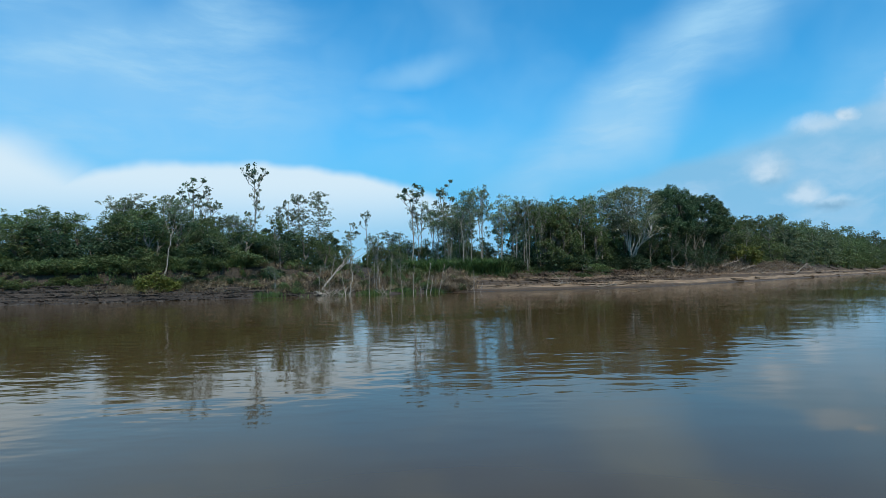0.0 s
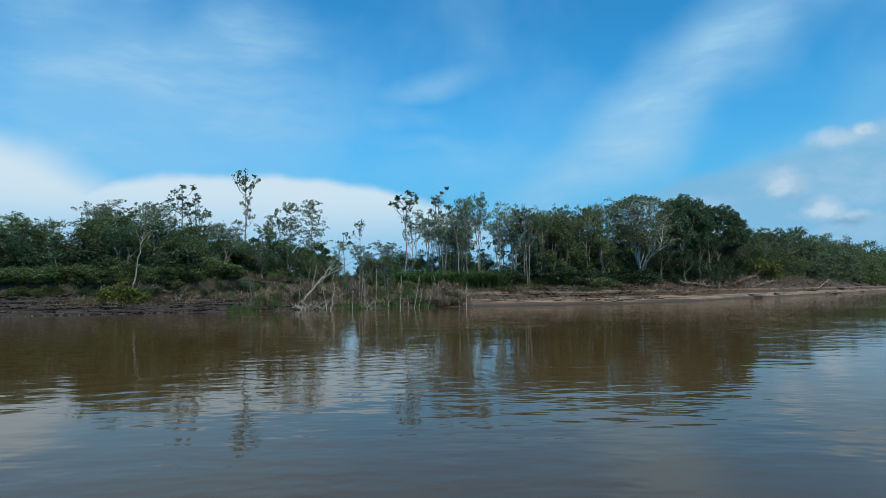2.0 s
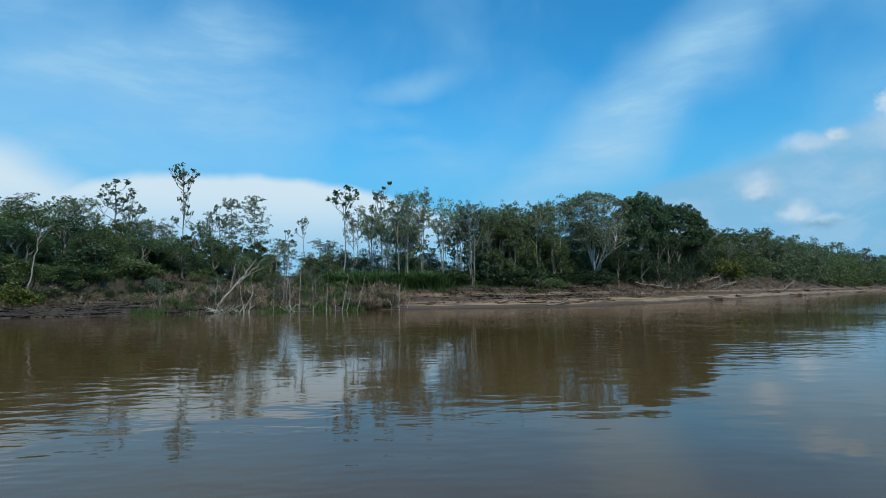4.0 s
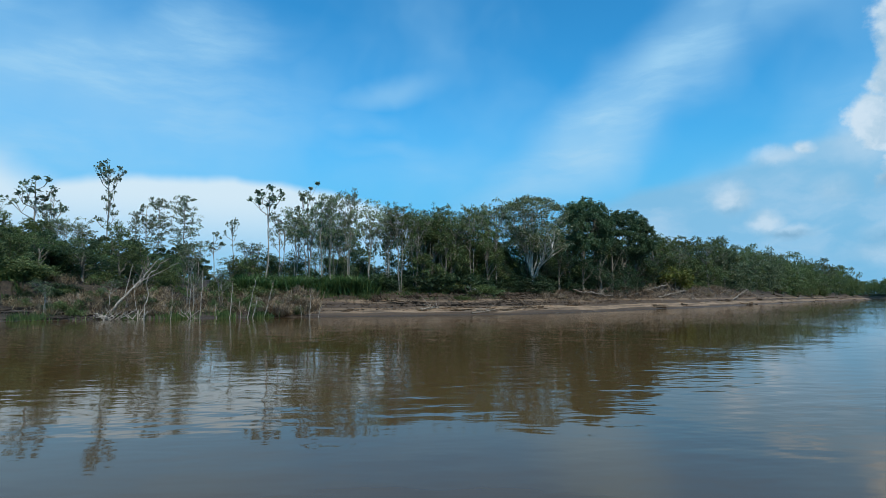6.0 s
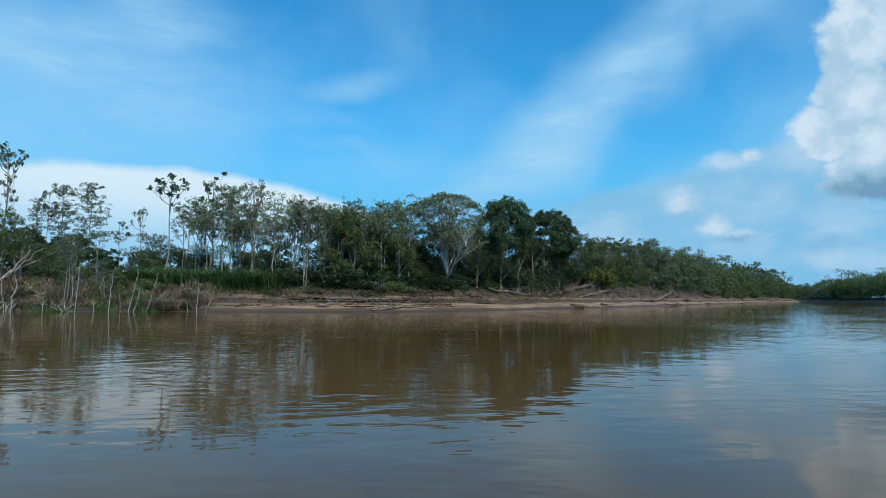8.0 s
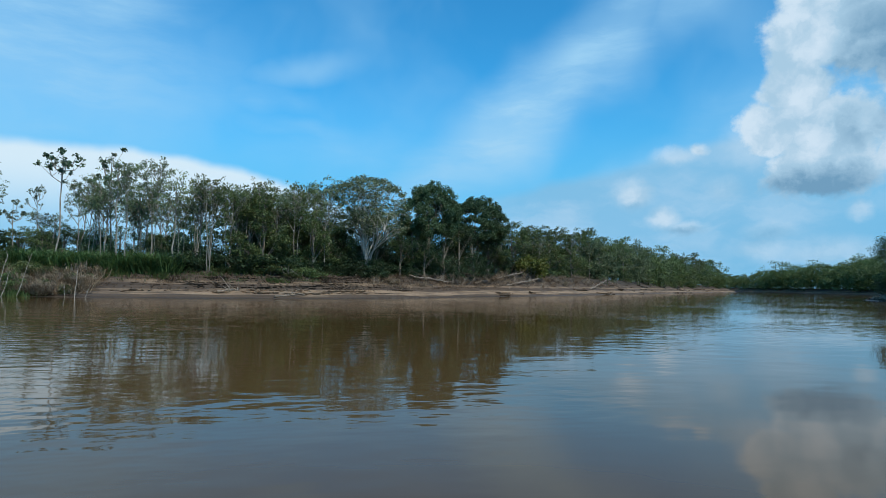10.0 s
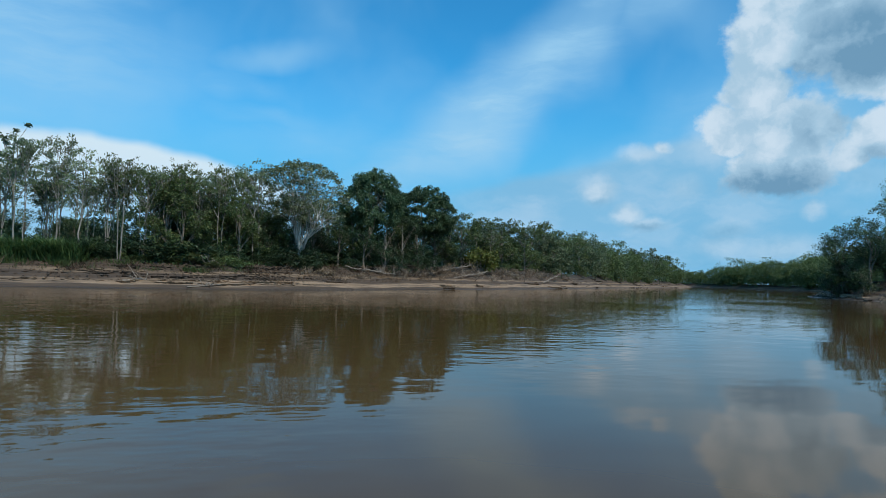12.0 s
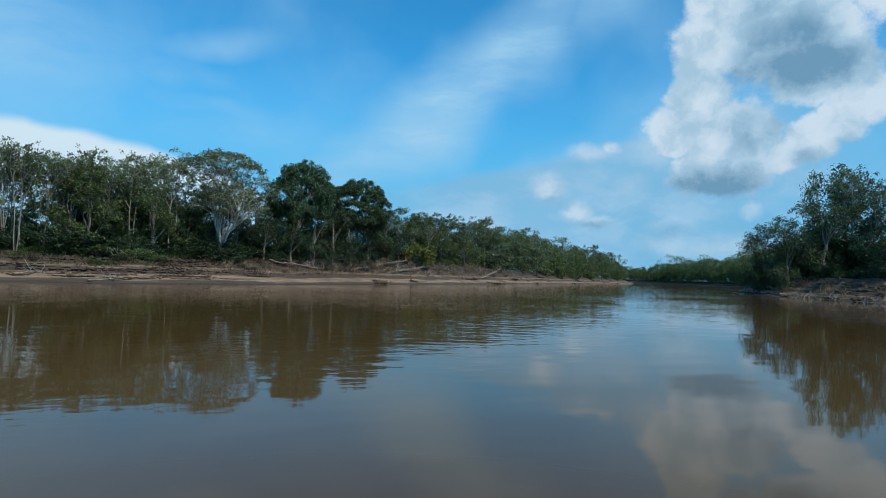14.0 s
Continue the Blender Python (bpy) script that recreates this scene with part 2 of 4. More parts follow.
def mud_material():
    mat, n = material("river_mud")
    place = n.add("ShaderNodeNewGeometry").outputs["Position"]
    split = n.add("ShaderNodeSeparateXYZ", Vector=place)
    x, y, z = split.outputs
    wander = n.noise(place, 0.06, 3.0)
    sandy = n.remap(n.math("ADD", x, n.math("MULTIPLY", wander, 18.0)), 4.0, 22.0)
    strata = n.noise(n.scaled(place, (0.10, 0.10, 5.0)), 1.0, 6.0, 0.65)
    layers = n.noise(n.scaled(place, (0.16, 0.16, 15.0)), 1.0, 4.0, 0.6)
    clods = n.noise(place, 1.6, 6.0, 0.7)
    fine = n.noise(place, 9.0, 4.0, 0.6)
    dark = n.mix(n.remap(strata, 0.32, 0.66), (0.010, 0.0075, 0.006, 1), (0.072, 0.054, 0.041, 1))
    level = n.math("ADD", z, n.math("MULTIPLY", n.math("SUBTRACT", n.noise(n.scaled(place, (0.12, 0.12, 0.6)), 1.0, 4.0), 0.5), 0.9))
    strips = n.math("MAXIMUM", n.math("MULTIPLY", n.remap(level, 0.26, 0.42), n.remap(level, 1.02, 0.90)), n.math("MULTIPLY", n.math("MULTIPLY", n.remap(level, 1.50, 1.65), n.remap(level, 2.0, 1.85)), 0.75))
    strips = n.math("MULTIPLY", n.math("ADD", strips, 0.12), n.remap(strata, 0.34, 0.60, 0.35, 1.0), True)
    sand = n.mix(strips, (0.058, 0.038, 0.024, 1), (0.29, 0.20, 0.125, 1))
    sand = n.mix(n.remap(layers, 0.46, 0.64, 0.0, 0.72), sand, (0.042, 0.028, 0.018, 1))
    colour = n.mix(sandy, dark, sand)
    colour = n.mix(n.remap(clods, 0.50, 0.72, 0.0, 0.4), colour, (0.045, 0.035, 0.027, 1))
    wet = n.remap(n.math("ADD", z, n.math("MULTIPLY", clods, 0.3)), 0.32, 0.12)
    colour = n.mix(n.math("MULTIPLY", wet, 0.75), colour, (0.060, 0.043, 0.028, 1))
    # upper bank: dark litter, its tone also holding the scarp's painted shade
    litter_and_shade = n.remap(n.math("ADD", z, n.math("MULTIPLY", wander, 1.2)), 3.3, 4.0)
    colour = n.mix(litter_and_shade, colour, n.mix(n.remap(fine, 0.35, 0.65), (0.018, 0.014, 0.010, 1), (0.060, 0.045, 0.029, 1)))
    height = n.math("ADD", n.math("MULTIPLY", clods, 0.7), n.math("MULTIPLY", fine, 0.3))
    finish(n, colour, n.remap(wet, 0, 1, 0.9, 0.35, False), height, 0.7, 0.25)
    return mat


def water_material():
    mat, n = material("silty_water")
    place = n.add("ShaderNodeNewGeometry").outputs["Position"]
    x, y, z = n.add("ShaderNodeSeparateXYZ", Vector=place).outputs
    off = n.math("ADD", n.math("MULTIPLY", x, -0.52), n.math("MULTIPLY", y, 0.85))
    off = n.math("ADD", off, n.math("MULTIPLY", n.math("SUBTRACT", n.noise(place, 0.11, 3.0), 0.5), 9.0))
    stir = n.remap(off, 4.0, 10.5, 0.08, 1.0)
    swell = n.noise(n.scaled(place, (0.20, 0.36, 0.2)), 1.0, 2.0)
    ripple = n.noise(n.scaled(place, (0.95, 1.7, 1.0)), 1.0, 2.0, 0.5)
    calm = n.remap(n.noise(place, 0.07, 3.0), 0.38, 0.62, 0.25, 1.0)
    height = n.math("ADD", n.math("MULTIPLY", swell, 0.30), n.math("MULTIPLY", n.math("MULTIPLY", ripple, 0.44), n.math("MULTIPLY", calm, stir)))
    silt = n.mix(n.remap(n.noise(place, 0.03, 4.0), 0.3, 0.7), (0.077, 0.045, 0.014, 1), (0.092, 0.055, 0.023, 1))
    finish(n, silt, 0.04, height, 1.0, 0.055, IOR=1.22, Specular_Tint=(1.0, 0.94, 1.0, 1))
    return mat


MUD, WATER = mud_material(), water_material()


# ---- shaping ----
class Shape:
    """Gathers quads and triangles for one mesh."""

    def __init__(self):
        self.v, self.f, self.n = [], [], 0

    def add(self, verts, faces):
        self.v.append(np.asarray(verts, float))
        self.f.append(np.asarray(faces, int) + self.n)
        self.n += len(verts)

    def tube(self, points, radii, sides=6):
        points, k = np.asarray(points, float), np.arange(sides) * 2 * math.pi / sides
        rings = []
        for i, p in enumerate(points):
            d = points[min(i + 1, len(points) - 1)] - points[max(i - 1, 0)]
            d /= np.linalg.norm(d) + 1e-9
            a = np.cross(d, (0.31, 0.95, 0.05) if abs(d[2]) > 0.5 else (0, 0, 1))
            a /= np.linalg.norm(a) + 1e-9
            rings.append(p + radii[i] * (np.cos(k)[:, None] * a + np.sin(k)[:, None] * np.cross(d, a)))
        faces = [(i * sides + j, i * sides + (j + 1) % sides, (i + 1) * sides + (j + 1) % sides, (i + 1) * sides + j) for i in range(len(points) - 1) for j in range(sides)]
        self.add(np.concatenate(rings), faces)

    def leaves(self, centres, sizes, rng, droop=0.2, slim=0.55, ways=None):
        """One folded leaf of four corners at each centre."""
        c = np.asarray(centres, float)
        m = len(c)
        if m == 0:
            return
        a = rng.normal(size=(m, 3)) if ways is None else np.asarray(ways, float) + rng.normal(size=(m, 3)) * 0.15
        a[:, 2] = a[:, 2] * 0.6 - droop
        a /= np.linalg.norm(a, axis=1)[:, None]
        b = np.cross(a, rng.normal(size=(m, 3)) * 0.5 + (0, 0, 1.0))
        b /= np.linalg.norm(b, axis=1)[:, None] + 1e-9
        up = np.cross(b, a)
        s = np.broadcast_to(np.asarray(sizes, float), (m,))[:, None]
        corners = np.stack([c - a * s * 0.5, c + b * s * slim * 0.5 + up * s * 0.1, c + a * s * 0.5 - up * s * 0.06, c - b * s * slim * 0.5 + up * s * 0.1], 1).reshape(-1, 3)
        self.add(corners, np.arange(4 * m).reshape(m, 4))

    def mesh(self, name, mat, smooth=False):
        v, f = np.concatenate(self.v), np.concatenate(self.f)
        me = bpy.data.meshes.new(name)
        me.vertices.add(len(v))
        me.vertices.foreach_set("co", v.astype(np.float32).ravel())
        me.loops.add(f.size)
        me.loops.foreach_set("vertex_index", f.astype(np.int32).ravel())
        me.polygons.add(len(f))
        me.polygons.foreach_set("loop_start", np.arange(0, f.size, f.shape[1], dtype=np.int32))
        me.polygons.foreach_set("use_smooth", np.full(len(f), smooth))
        me.materials.append(mat)
        me.update(calc_edges=True)
        me.validate()
        return me


def part(name, mesh, parent, label=""):
    ob = new(name, mesh)
    ob.parent = parent
    return tagged(ob, label)


def smooth_line(poly, step):
    """A Catmull-Rom line through the corners, with points about step apart."""
    poly, out = np.asarray(poly, float), []
    for i in range(len(poly) - 1):
        p0, p1, p2, p3 = poly[max(i - 1, 0)], poly[i], poly[i + 1], poly[min(i + 2, len(poly) - 1)]
        m = max(2, int(np.hypot(*(p2 - p1)) / step(p1)))
        t = (np.arange(m) / m)[:, None]
        out.append(0.5 * (2 * p1 + (p2 - p0) * t + (2 * p0 - 5 * p1 + 4 * p2 - p3) * t ** 2 + (3 * p1 - p0 - 3 * p2 + p3) * t ** 3))
    return np.concatenate(out + [poly[-1:]])


# ---- river and banks ----
SHORE_LEFT = [(-130, 40), (-95, 58), (-62, 70), (-45, 73), (-33, 77), (-22, 81.5), (-12, 84.5), (-2, 86), (8, 86.5), (20, 88.5), (32, 93), (45, 104), (60, 120), (80, 140), (135, 200), (232, 305), (312, 382), (334, 424), (322, 520)]
SHORE_RIGHT = [(-60, -150), (20, -80), (75, -10), (116, 52), (132, 90), (146, 122), (166, 145), (204, 160), (270, 200), (340, 270), (395, 350), (435, 430), (460, 520), (465, 620), (430, 760)]


def sideways(line, sign):
    t = np.gradient(line, axis=0)
    t /= np.linalg.norm(t, axis=1)[:, None]
    return np.stack([-t[:, 1], t[:, 0]], 1) * sign


def rise(d, reach, x=40.0):
    """Height of the bank d metres in from the water's edge at station x; reach: metres to its top."""
    climb = np.interp(x, (-30, -5, 20), (0.13, 0.09, 0.035))
    d = np.asarray(d, float)
    k = np.clip(d / reach, 0, 1)
    scarp = np.interp(x, (-26, -12), (1.7, 0.0)) * np.clip((d - reach + 0.8) / 0.8, 0, 1) ** 1.5
    return np.where(d < 0, d * 0.17, np.interp(x, (-40, -14, 48, 76), (2.6, 3.1, 3.1, 4.4)) * (0.75 * k + 0.25 * k * k) + scarp + climb * np.clip(d - reach, 0, 14))


def reach_at(x):
    """The mud bank is steep upstream and the beach is broad downstream."""
    return np.interp(x, (-60, -35, -15, 5, 25, 60, 120, 400), (8.5, 9, 12, 13, 13, 10, 9, 12))


STEP = 0.5
ACROSS = np.concatenate([[-60, -25, -12, -6, -3, -1.5, -0.7], np.arange(-0.2, 15.0, 0.22), [15.5, 16.5, 18, 20, 23, 27, 32, 38]])


def bank(name, corners, sign, far, label, fine):
    line = smooth_line(corners, fine)
    side = sideways(line, sign)
    rows, m, k = [], len(line), len(ACROSS)
    for i in range(m):
        x0, y0 = line[i]
        reach = float(reach_at(x0)) if sign > 0 else 9.0
        row = []
        for d in ACROSS:
            x, y = line[i] + side[i] * (d + (0.9 * noise.noise((x0 * 0.18, y0 * 0.18, 0)) + 0.35 * noise.noise((x0 * 0.7, y0 * 0.7, 3))) * (1 if d > -4 else 0))
            z = float(rise(d, reach, x0 if sign > 0 else 64.0))
            if 0.0 < d < 24:
                # worn ledges of layered mud
                step = STEP if x0 < -4 or sign < 0 else 0.32
                u = z / step + 0.9 * noise.noise((x * 0.06, y * 0.06, 5)) + 0.35 * noise.noise((x * 0.35, y * 0.35, 9))
                f = u - math.floor(u)
                ledge = (math.floor(u) + max(0.0, min(1.0, (f - 0.68) / 0.14)) - u) * step
                z += ledge * (0.8 + 0.5 * noise.noise((x * 0.12, y * 0.12, 1))) * min(1, d / 0.8)
                z += 0.16 * noise.noise((x * 0.9, y * 0.9, 2)) * min(1.0, d / 2)
            row.append((x, y, z))
        rows.append(row)
    verts = [v for row in rows for v in row]
    faces = [(i * k + j, (i + 1) * k + j, (i + 1) * k + j + 1, i * k + j + 1)[::-1 if sign > 0 else 1] for i in range(m - 1) for j in range(k - 1)]
    # the land behind runs on to the horizon
    first = len(verts)
    verts += [(x, y, 5.0) for x, y in far]
    rim = [i * k + k - 1 for i in range(m)]
    outer = list(range(first, first + len(far)))
    faces.append(tuple(rim + outer[::-1]) if sign < 0 else tuple((rim + outer[::-1])[::-1]))
    me = bpy.data.meshes.new(name)
    me.from_pydata(verts, [], faces)
    for p in me.polygons:
        p.use_smooth = len(p.vertices) == 4
    me.materials.append(MUD)
    return tagged(new(name, me), label, "riverbank", kind="structure")


bank("ground_left_bank", SHORE_LEFT, 1, [(-2600, 60), (-2600, 2600), (400, 3000), (700, 2600)], "layered brown mud bank and sandy beach beside the river", lambda p: 0.6 if -80 < p[0] < 90 else 3.0)
bank("ground_right_bank", SHORE_RIGHT, -1, [(-200, -2600), (2600, -2600), (2600, 2600), (900, 2600)], "bare brown mud bank of the opposite shore", lambda p: 1.2 if 80 < p[0] < 160 else 6.0)
river = Shape()
river.add([(-3000, -3000, 0), (3000, -3000, 0), (3000, 3000, 0), (-3000, 3000, 0)], [(0, 1, 2, 3)])
tagged(new("water", river.mesh("water", WATER)), "calm silty brown river water with fine ripples", "river", kind="structure")

LINE_LEFT = smooth_line(SHORE_LEFT, lambda p: 1.0)
SIDE_LEFT = sideways(LINE_LEFT, 1)
LINE_RIGHT = smooth_line(SHORE_RIGHT, lambda p: 1.5)
SIDE_RIGHT = sideways(LINE_RIGHT, -1)


def land_height(x, y):
    """Height of the bank under a place."""
    best = None
    for line, side, left in ((LINE_LEFT, SIDE_LEFT, True), (LINE_RIGHT, SIDE_RIGHT, False)):
        i = int(np.argmin((line[:, 0] - x) ** 2 + (line[:, 1] - y) ** 2))
        d = float((np.array((x, y)) - line[i]) @ side[i])
        gap = math.hypot(x - line[i][0], y - line[i][1])
        if best is None or gap < best[0]:
            best = (gap, float(rise(d if abs(d) > 0.8 * gap else math.copysign(gap, d), float(reach_at(line[i][0])) if left else 9.0, line[i][0] if left else 64.0)))
    return best[1]


def inland(i, d, right=False):
    """The place d metres in from point i of the shore."""
    line, side = (LINE_RIGHT, SIDE_RIGHT) if right else (LINE_LEFT, SIDE_LEFT)
    return line[i] + side[i] * d


def station(x, right=False):
    line = LINE_RIGHT if right else LINE_LEFT
    return int(np.argmin(np.abs(line[:, 0] - x)))


# ---- trees ----
def crooked(rng, p0, p1, steps, wobble):
    t = np.linspace(0, 1, steps + 1)[:, None]
    line = np.asarray(p0) + (np.asarray(p1) - np.asarray(p0)) * t
    line[1:-1] += rng.normal(size=(steps - 1, 3)) * wobble
    return line


def clump(rng, centre, size, count, flat=0.7):
    """Leaf places scattered through one lumpy tuft."""
    v = rng.normal(size=(count, 3))
    v /= np.linalg.norm(v, axis=1)[:, None]
    return np.asarray(centre) + v * (rng.random(count)[:, None] ** 0.5) * np.array([size, size, size * flat])


def cecropia(seed):
    """Ten metres: a bare pale stem, a few candelabra arms, a tuft of broad leaves at each tip."""
    rng = np.random.default_rng(seed)
    wood, crown = Shape(), Shape()
    stem = crooked(rng, (0, 0, -0.3), (rng.normal() * 0.25, rng.normal() * 0.25, 8.4), 6, 0.06)
    wood.tube(stem, np.linspace(0.085, 0.045, 7))
    tips = [stem[-1] + (0, 0, 0.9)]
    wood.tube([stem[-1], tips[0]], (0.04, 0.02), 4)
    for a in range(rng.integers(6, 9)):
        f = rng.uniform(3.9, 6.0)
        p = stem[int(f)] + (stem[min(6, int(f) + 1)] - stem[int(f)]) * (f % 1)
        turn, out = a * 2.4 + rng.normal() * 0.3, rng.uniform(0.6, 1.7)
        q = np.array([p[0] + math.cos(turn) * out, p[1] + math.sin(turn) * out, min(9.8 - 0.35 * out * out, p[2] + rng.uniform(0.9, 2.2))])
        mid = p + (q - p) * 0.5 + np.array([math.cos(turn) * 0.22, math.sin(turn) * 0.22, -0.2])
        wood.tube([p, mid, q], (0.04, 0.032, 0.02), 4)
        tips.append(q)
        for b in range(rng.integers(1, 4)):
            r = mid + (q - mid) * rng.random() + np.array([rng.normal() * 0.5, rng.normal() * 0.5, rng.uniform(0.1, 0.7)])
            wood.tube([mid, r], (0.025, 0.014), 3)
            tips.append(r)
    for q in tips:
        m = int(rng.integers(8, 15))
        crown.leaves(clump(rng, q, rng.uniform(0.26, 0.42), m, 0.8), rng.uniform(0.22, 0.42), rng, 0.35, 0.75)
    return wood.mesh("trunk", BARK_PALE, True), crown.mesh("crown", LEAF_CECROPIA)


def branchy(seed, bark, leaf, limbs=6, base=0.4, spread=2.5, twigs_each=5, leaves=15, tuft=0.5, size=0.22, stems=1, low=0):
    """Ten metres: a slim trunk whose limbs climb steeply into a flat-topped, open crown."""
    rng = np.random.default_rng(seed)
    wood, crown = Shape(), Shape()
    tips = []
    for s in range(stems):
        way = s * 6.283 / max(stems, 1) + rng.random()
        out = 0.0 if stems == 1 else rng.uniform(0.5, 1.1)
        top = np.array([math.cos(way) * out + rng.normal() * 0.2, math.sin(way) * out + rng.normal() * 0.2, rng.uniform(8.2, 9.2)])
        foot = np.array([math.cos(way) * out * 0.15, math.sin(way) * out * 0.15, -0.3])
        stem = crooked(rng, foot, top, 7, 0.09)
        wood.tube(stem, np.linspace(0.10 / stems ** 0.35, 0.035, 8), 6)
        tips.append(top)
        for a in range(limbs):
            f = 7 * (base + (0.9 - base) * (a + rng.random()) / limbs)
            p = stem[int(f)] + (stem[int(f) + 1] - stem[int(f)]) * (f % 1)
            turn, reach = a * 2.4 + rng.normal() * 0.5, spread * rng.uniform(0.45, 1.0)
            q = np.array([p[0] + math.cos(turn) * reach, p[1] + math.sin(turn) * reach, 0])
            q[2] = max(p[2] + 0.4, min(9.7 - 0.18 * reach * reach - rng.random() ** 2 * 2.2, p[2] + reach * rng.uniform(1.0, 2.6)))
            arm = crooked(rng, p, q, 3, 0.10)
            wood.tube(arm, np.linspace(0.05, 0.02, 4), 4)
            tips.append(q)
            for c in range(twigs_each):
                g = rng.uniform(0.45, 1.0)
                r = p + (q - p) * g + rng.normal(size=3) * np.array([0.28, 0.28, 0.16]) * spread + (0, 0, 0.2)
                r[2] = min(r[2], 9.85 - 0.12 * (r[0] ** 2 + r[1] ** 2))
                wood.tube([p + (q - p) * g * 0.85, r], (0.016, 0.008), 3)
                tips.append(r)
    for e in tips:
        k = rng.uniform(0.6, 1.3)
        m = max(4, int(leaves * k * k))
        crown.leaves(clump(rng, e, tuft * k, m, 0.55), rng.uniform(0.65, 1.3, m) * size, rng)
    for c in range(low):
        turn, out = rng.uniform(0, 6.28), rng.uniform(0.2, 1.2)
        crown.leaves(clump(rng, (math.cos(turn) * out, math.sin(turn) * out, rng.uniform(2.0, 6.5)), 0.7, 22, 1.0), rng.uniform(0.16, 0.3, 22), rng)
    return wood.mesh("trunk", bark, True), crown.mesh("crown", leaf)


def full_tree(seed, bark, leaf, wide=3.4, tufts=110, leaves=30, size=0.28, bottom=2.5, tuft=0.5):
    """Ten metres: a heavy crown of many tufts on lobes, uneven in outline and with gaps."""
    rng = np.random.default_rng(seed)
    wood, crown = Shape(), Shape()
    stem = crooked(rng, (0, 0, -0.3), (rng.normal() * 0.3, rng.normal() * 0.3, 6.8), 5, 0.12)
    wood.tube(stem, np.linspace(0.17, 0.07, 6), 7)
    lobes = []
    for a in range(9):
        turn, h = a * 2.4 + rng.normal() * 0.2, bottom + 1.2 + (8.3 - bottom - 1.2) * ((a * 0.618) % 1)
        out = wide * rng.uniform(0.42, 0.62) * math.sqrt(max(0.12, 1 - ((h - (bottom + 9) * 0.45) / (9.6 - (bottom + 9) * 0.45)) ** 2))
        lobes.append(np.array([math.cos(turn) * out, math.sin(turn) * out, h]))
    lobes.append(np.array([rng.normal() * 0.3, rng.normal() * 0.3, 8.5]))
    for b in lobes:
        wood.tube(crooked(rng, stem[min(4, max(1, int(b[2] / 2.2)))], b, 3, 0.12), (0.07, 0.055, 0.04, 0.02), 5)
    for i in range(tufts):
        b = lobes[i % len(lobes)]
        v = rng.normal(size=3)
        v /= np.linalg.norm(v)
        c = b + v * np.array([wide * 0.42, wide * 0.42, 1.35]) * rng.uniform(0.45, 1.05)
        c[2] = np.clip(c[2], bottom, 9.7) + rng.uniform(-0.15, 0.15)
        k = rng.uniform(0.6, 1.25)
        m = int(leaves * k)
        if i % 3 == 0:
            wood.tube([b, c], (0.022, 0.01), 3)
        crown.leaves(clump(rng, c, tuft * k, m, 0.85), rng.uniform(0.65, 1.35, m) * size, rng, 0.35)
    return wood.mesh("trunk", bark, True), crown.mesh("crown", leaf)


def dome_tree(seed, bark, leaf, wide=4.0, lobes=92, tufts=11, leaves=34, size=0.25):
    """Ten metres: a tall trunk forks into limbs that carry a rounded dome of many leafy lobes with gaps between."""
    rng = np.random.default_rng(seed)
    wood, crown = Shape(), Shape()
    stem = crooked(rng, (0, 0, -0.3), (rng.normal() * 0.3, rng.normal() * 0.3, 5.2), 5, 0.10)
    wood.tube(stem, np.linspace(0.16, 0.09, 6), 7)
    forks = []
    for a in range(7):
        turn, out = a * 0.9 + rng.normal() * 0.2, wide * rng.uniform(0.25, 0.5)
        q = np.array([math.cos(turn) * out, math.sin(turn) * out, rng.uniform(6.4, 7.8)])
        wood.tube(crooked(rng, stem[int(rng.integers(2, 6))], q, 4, 0.12), np.linspace(0.07, 0.03, 5), 5)
        forks.append(q)
    for i in range(lobes):
        u = 1 - (i + 0.5) / lobes * 1.62
        turn, ring = i * 2.4 + rng.normal() * 0.15, math.sqrt(max(0.0, 1 - u * u))
        k = rng.uniform(0.80, 1.02)
        b = np.array([math.cos(turn) * ring * wide * k, math.sin(turn) * ring * wide * k, 5.9 + u * (3.3 if u > 0 else 3.0) * k])
        if rng.random() < 0.12 + (0.22 if -0.2 < u < 0.25 else 0.0):
            continue
        near = min(forks, key=lambda q: np.linalg.norm(q - b))
        wood.tube(crooked(rng, near, b, 3, 0.1), (0.035, 0.028, 0.02, 0.012), 4)
        big = rng.uniform(0.5, 0.85)
        for c in range(tufts):
            v = rng.normal(size=3)
            v /= np.linalg.norm(v)
            e = b + v * big * np.array([1.0, 1.0, 0.62])
            m = int(leaves * rng.uniform(0.6, 1.3))
            crown.leaves(clump(rng, e, 0.42, m, 0.75), rng.uniform(0.65, 1.35, m) * size, rng, 0.3)
    return wood.mesh("trunk", bark, True), crown.mesh("crown", leaf)


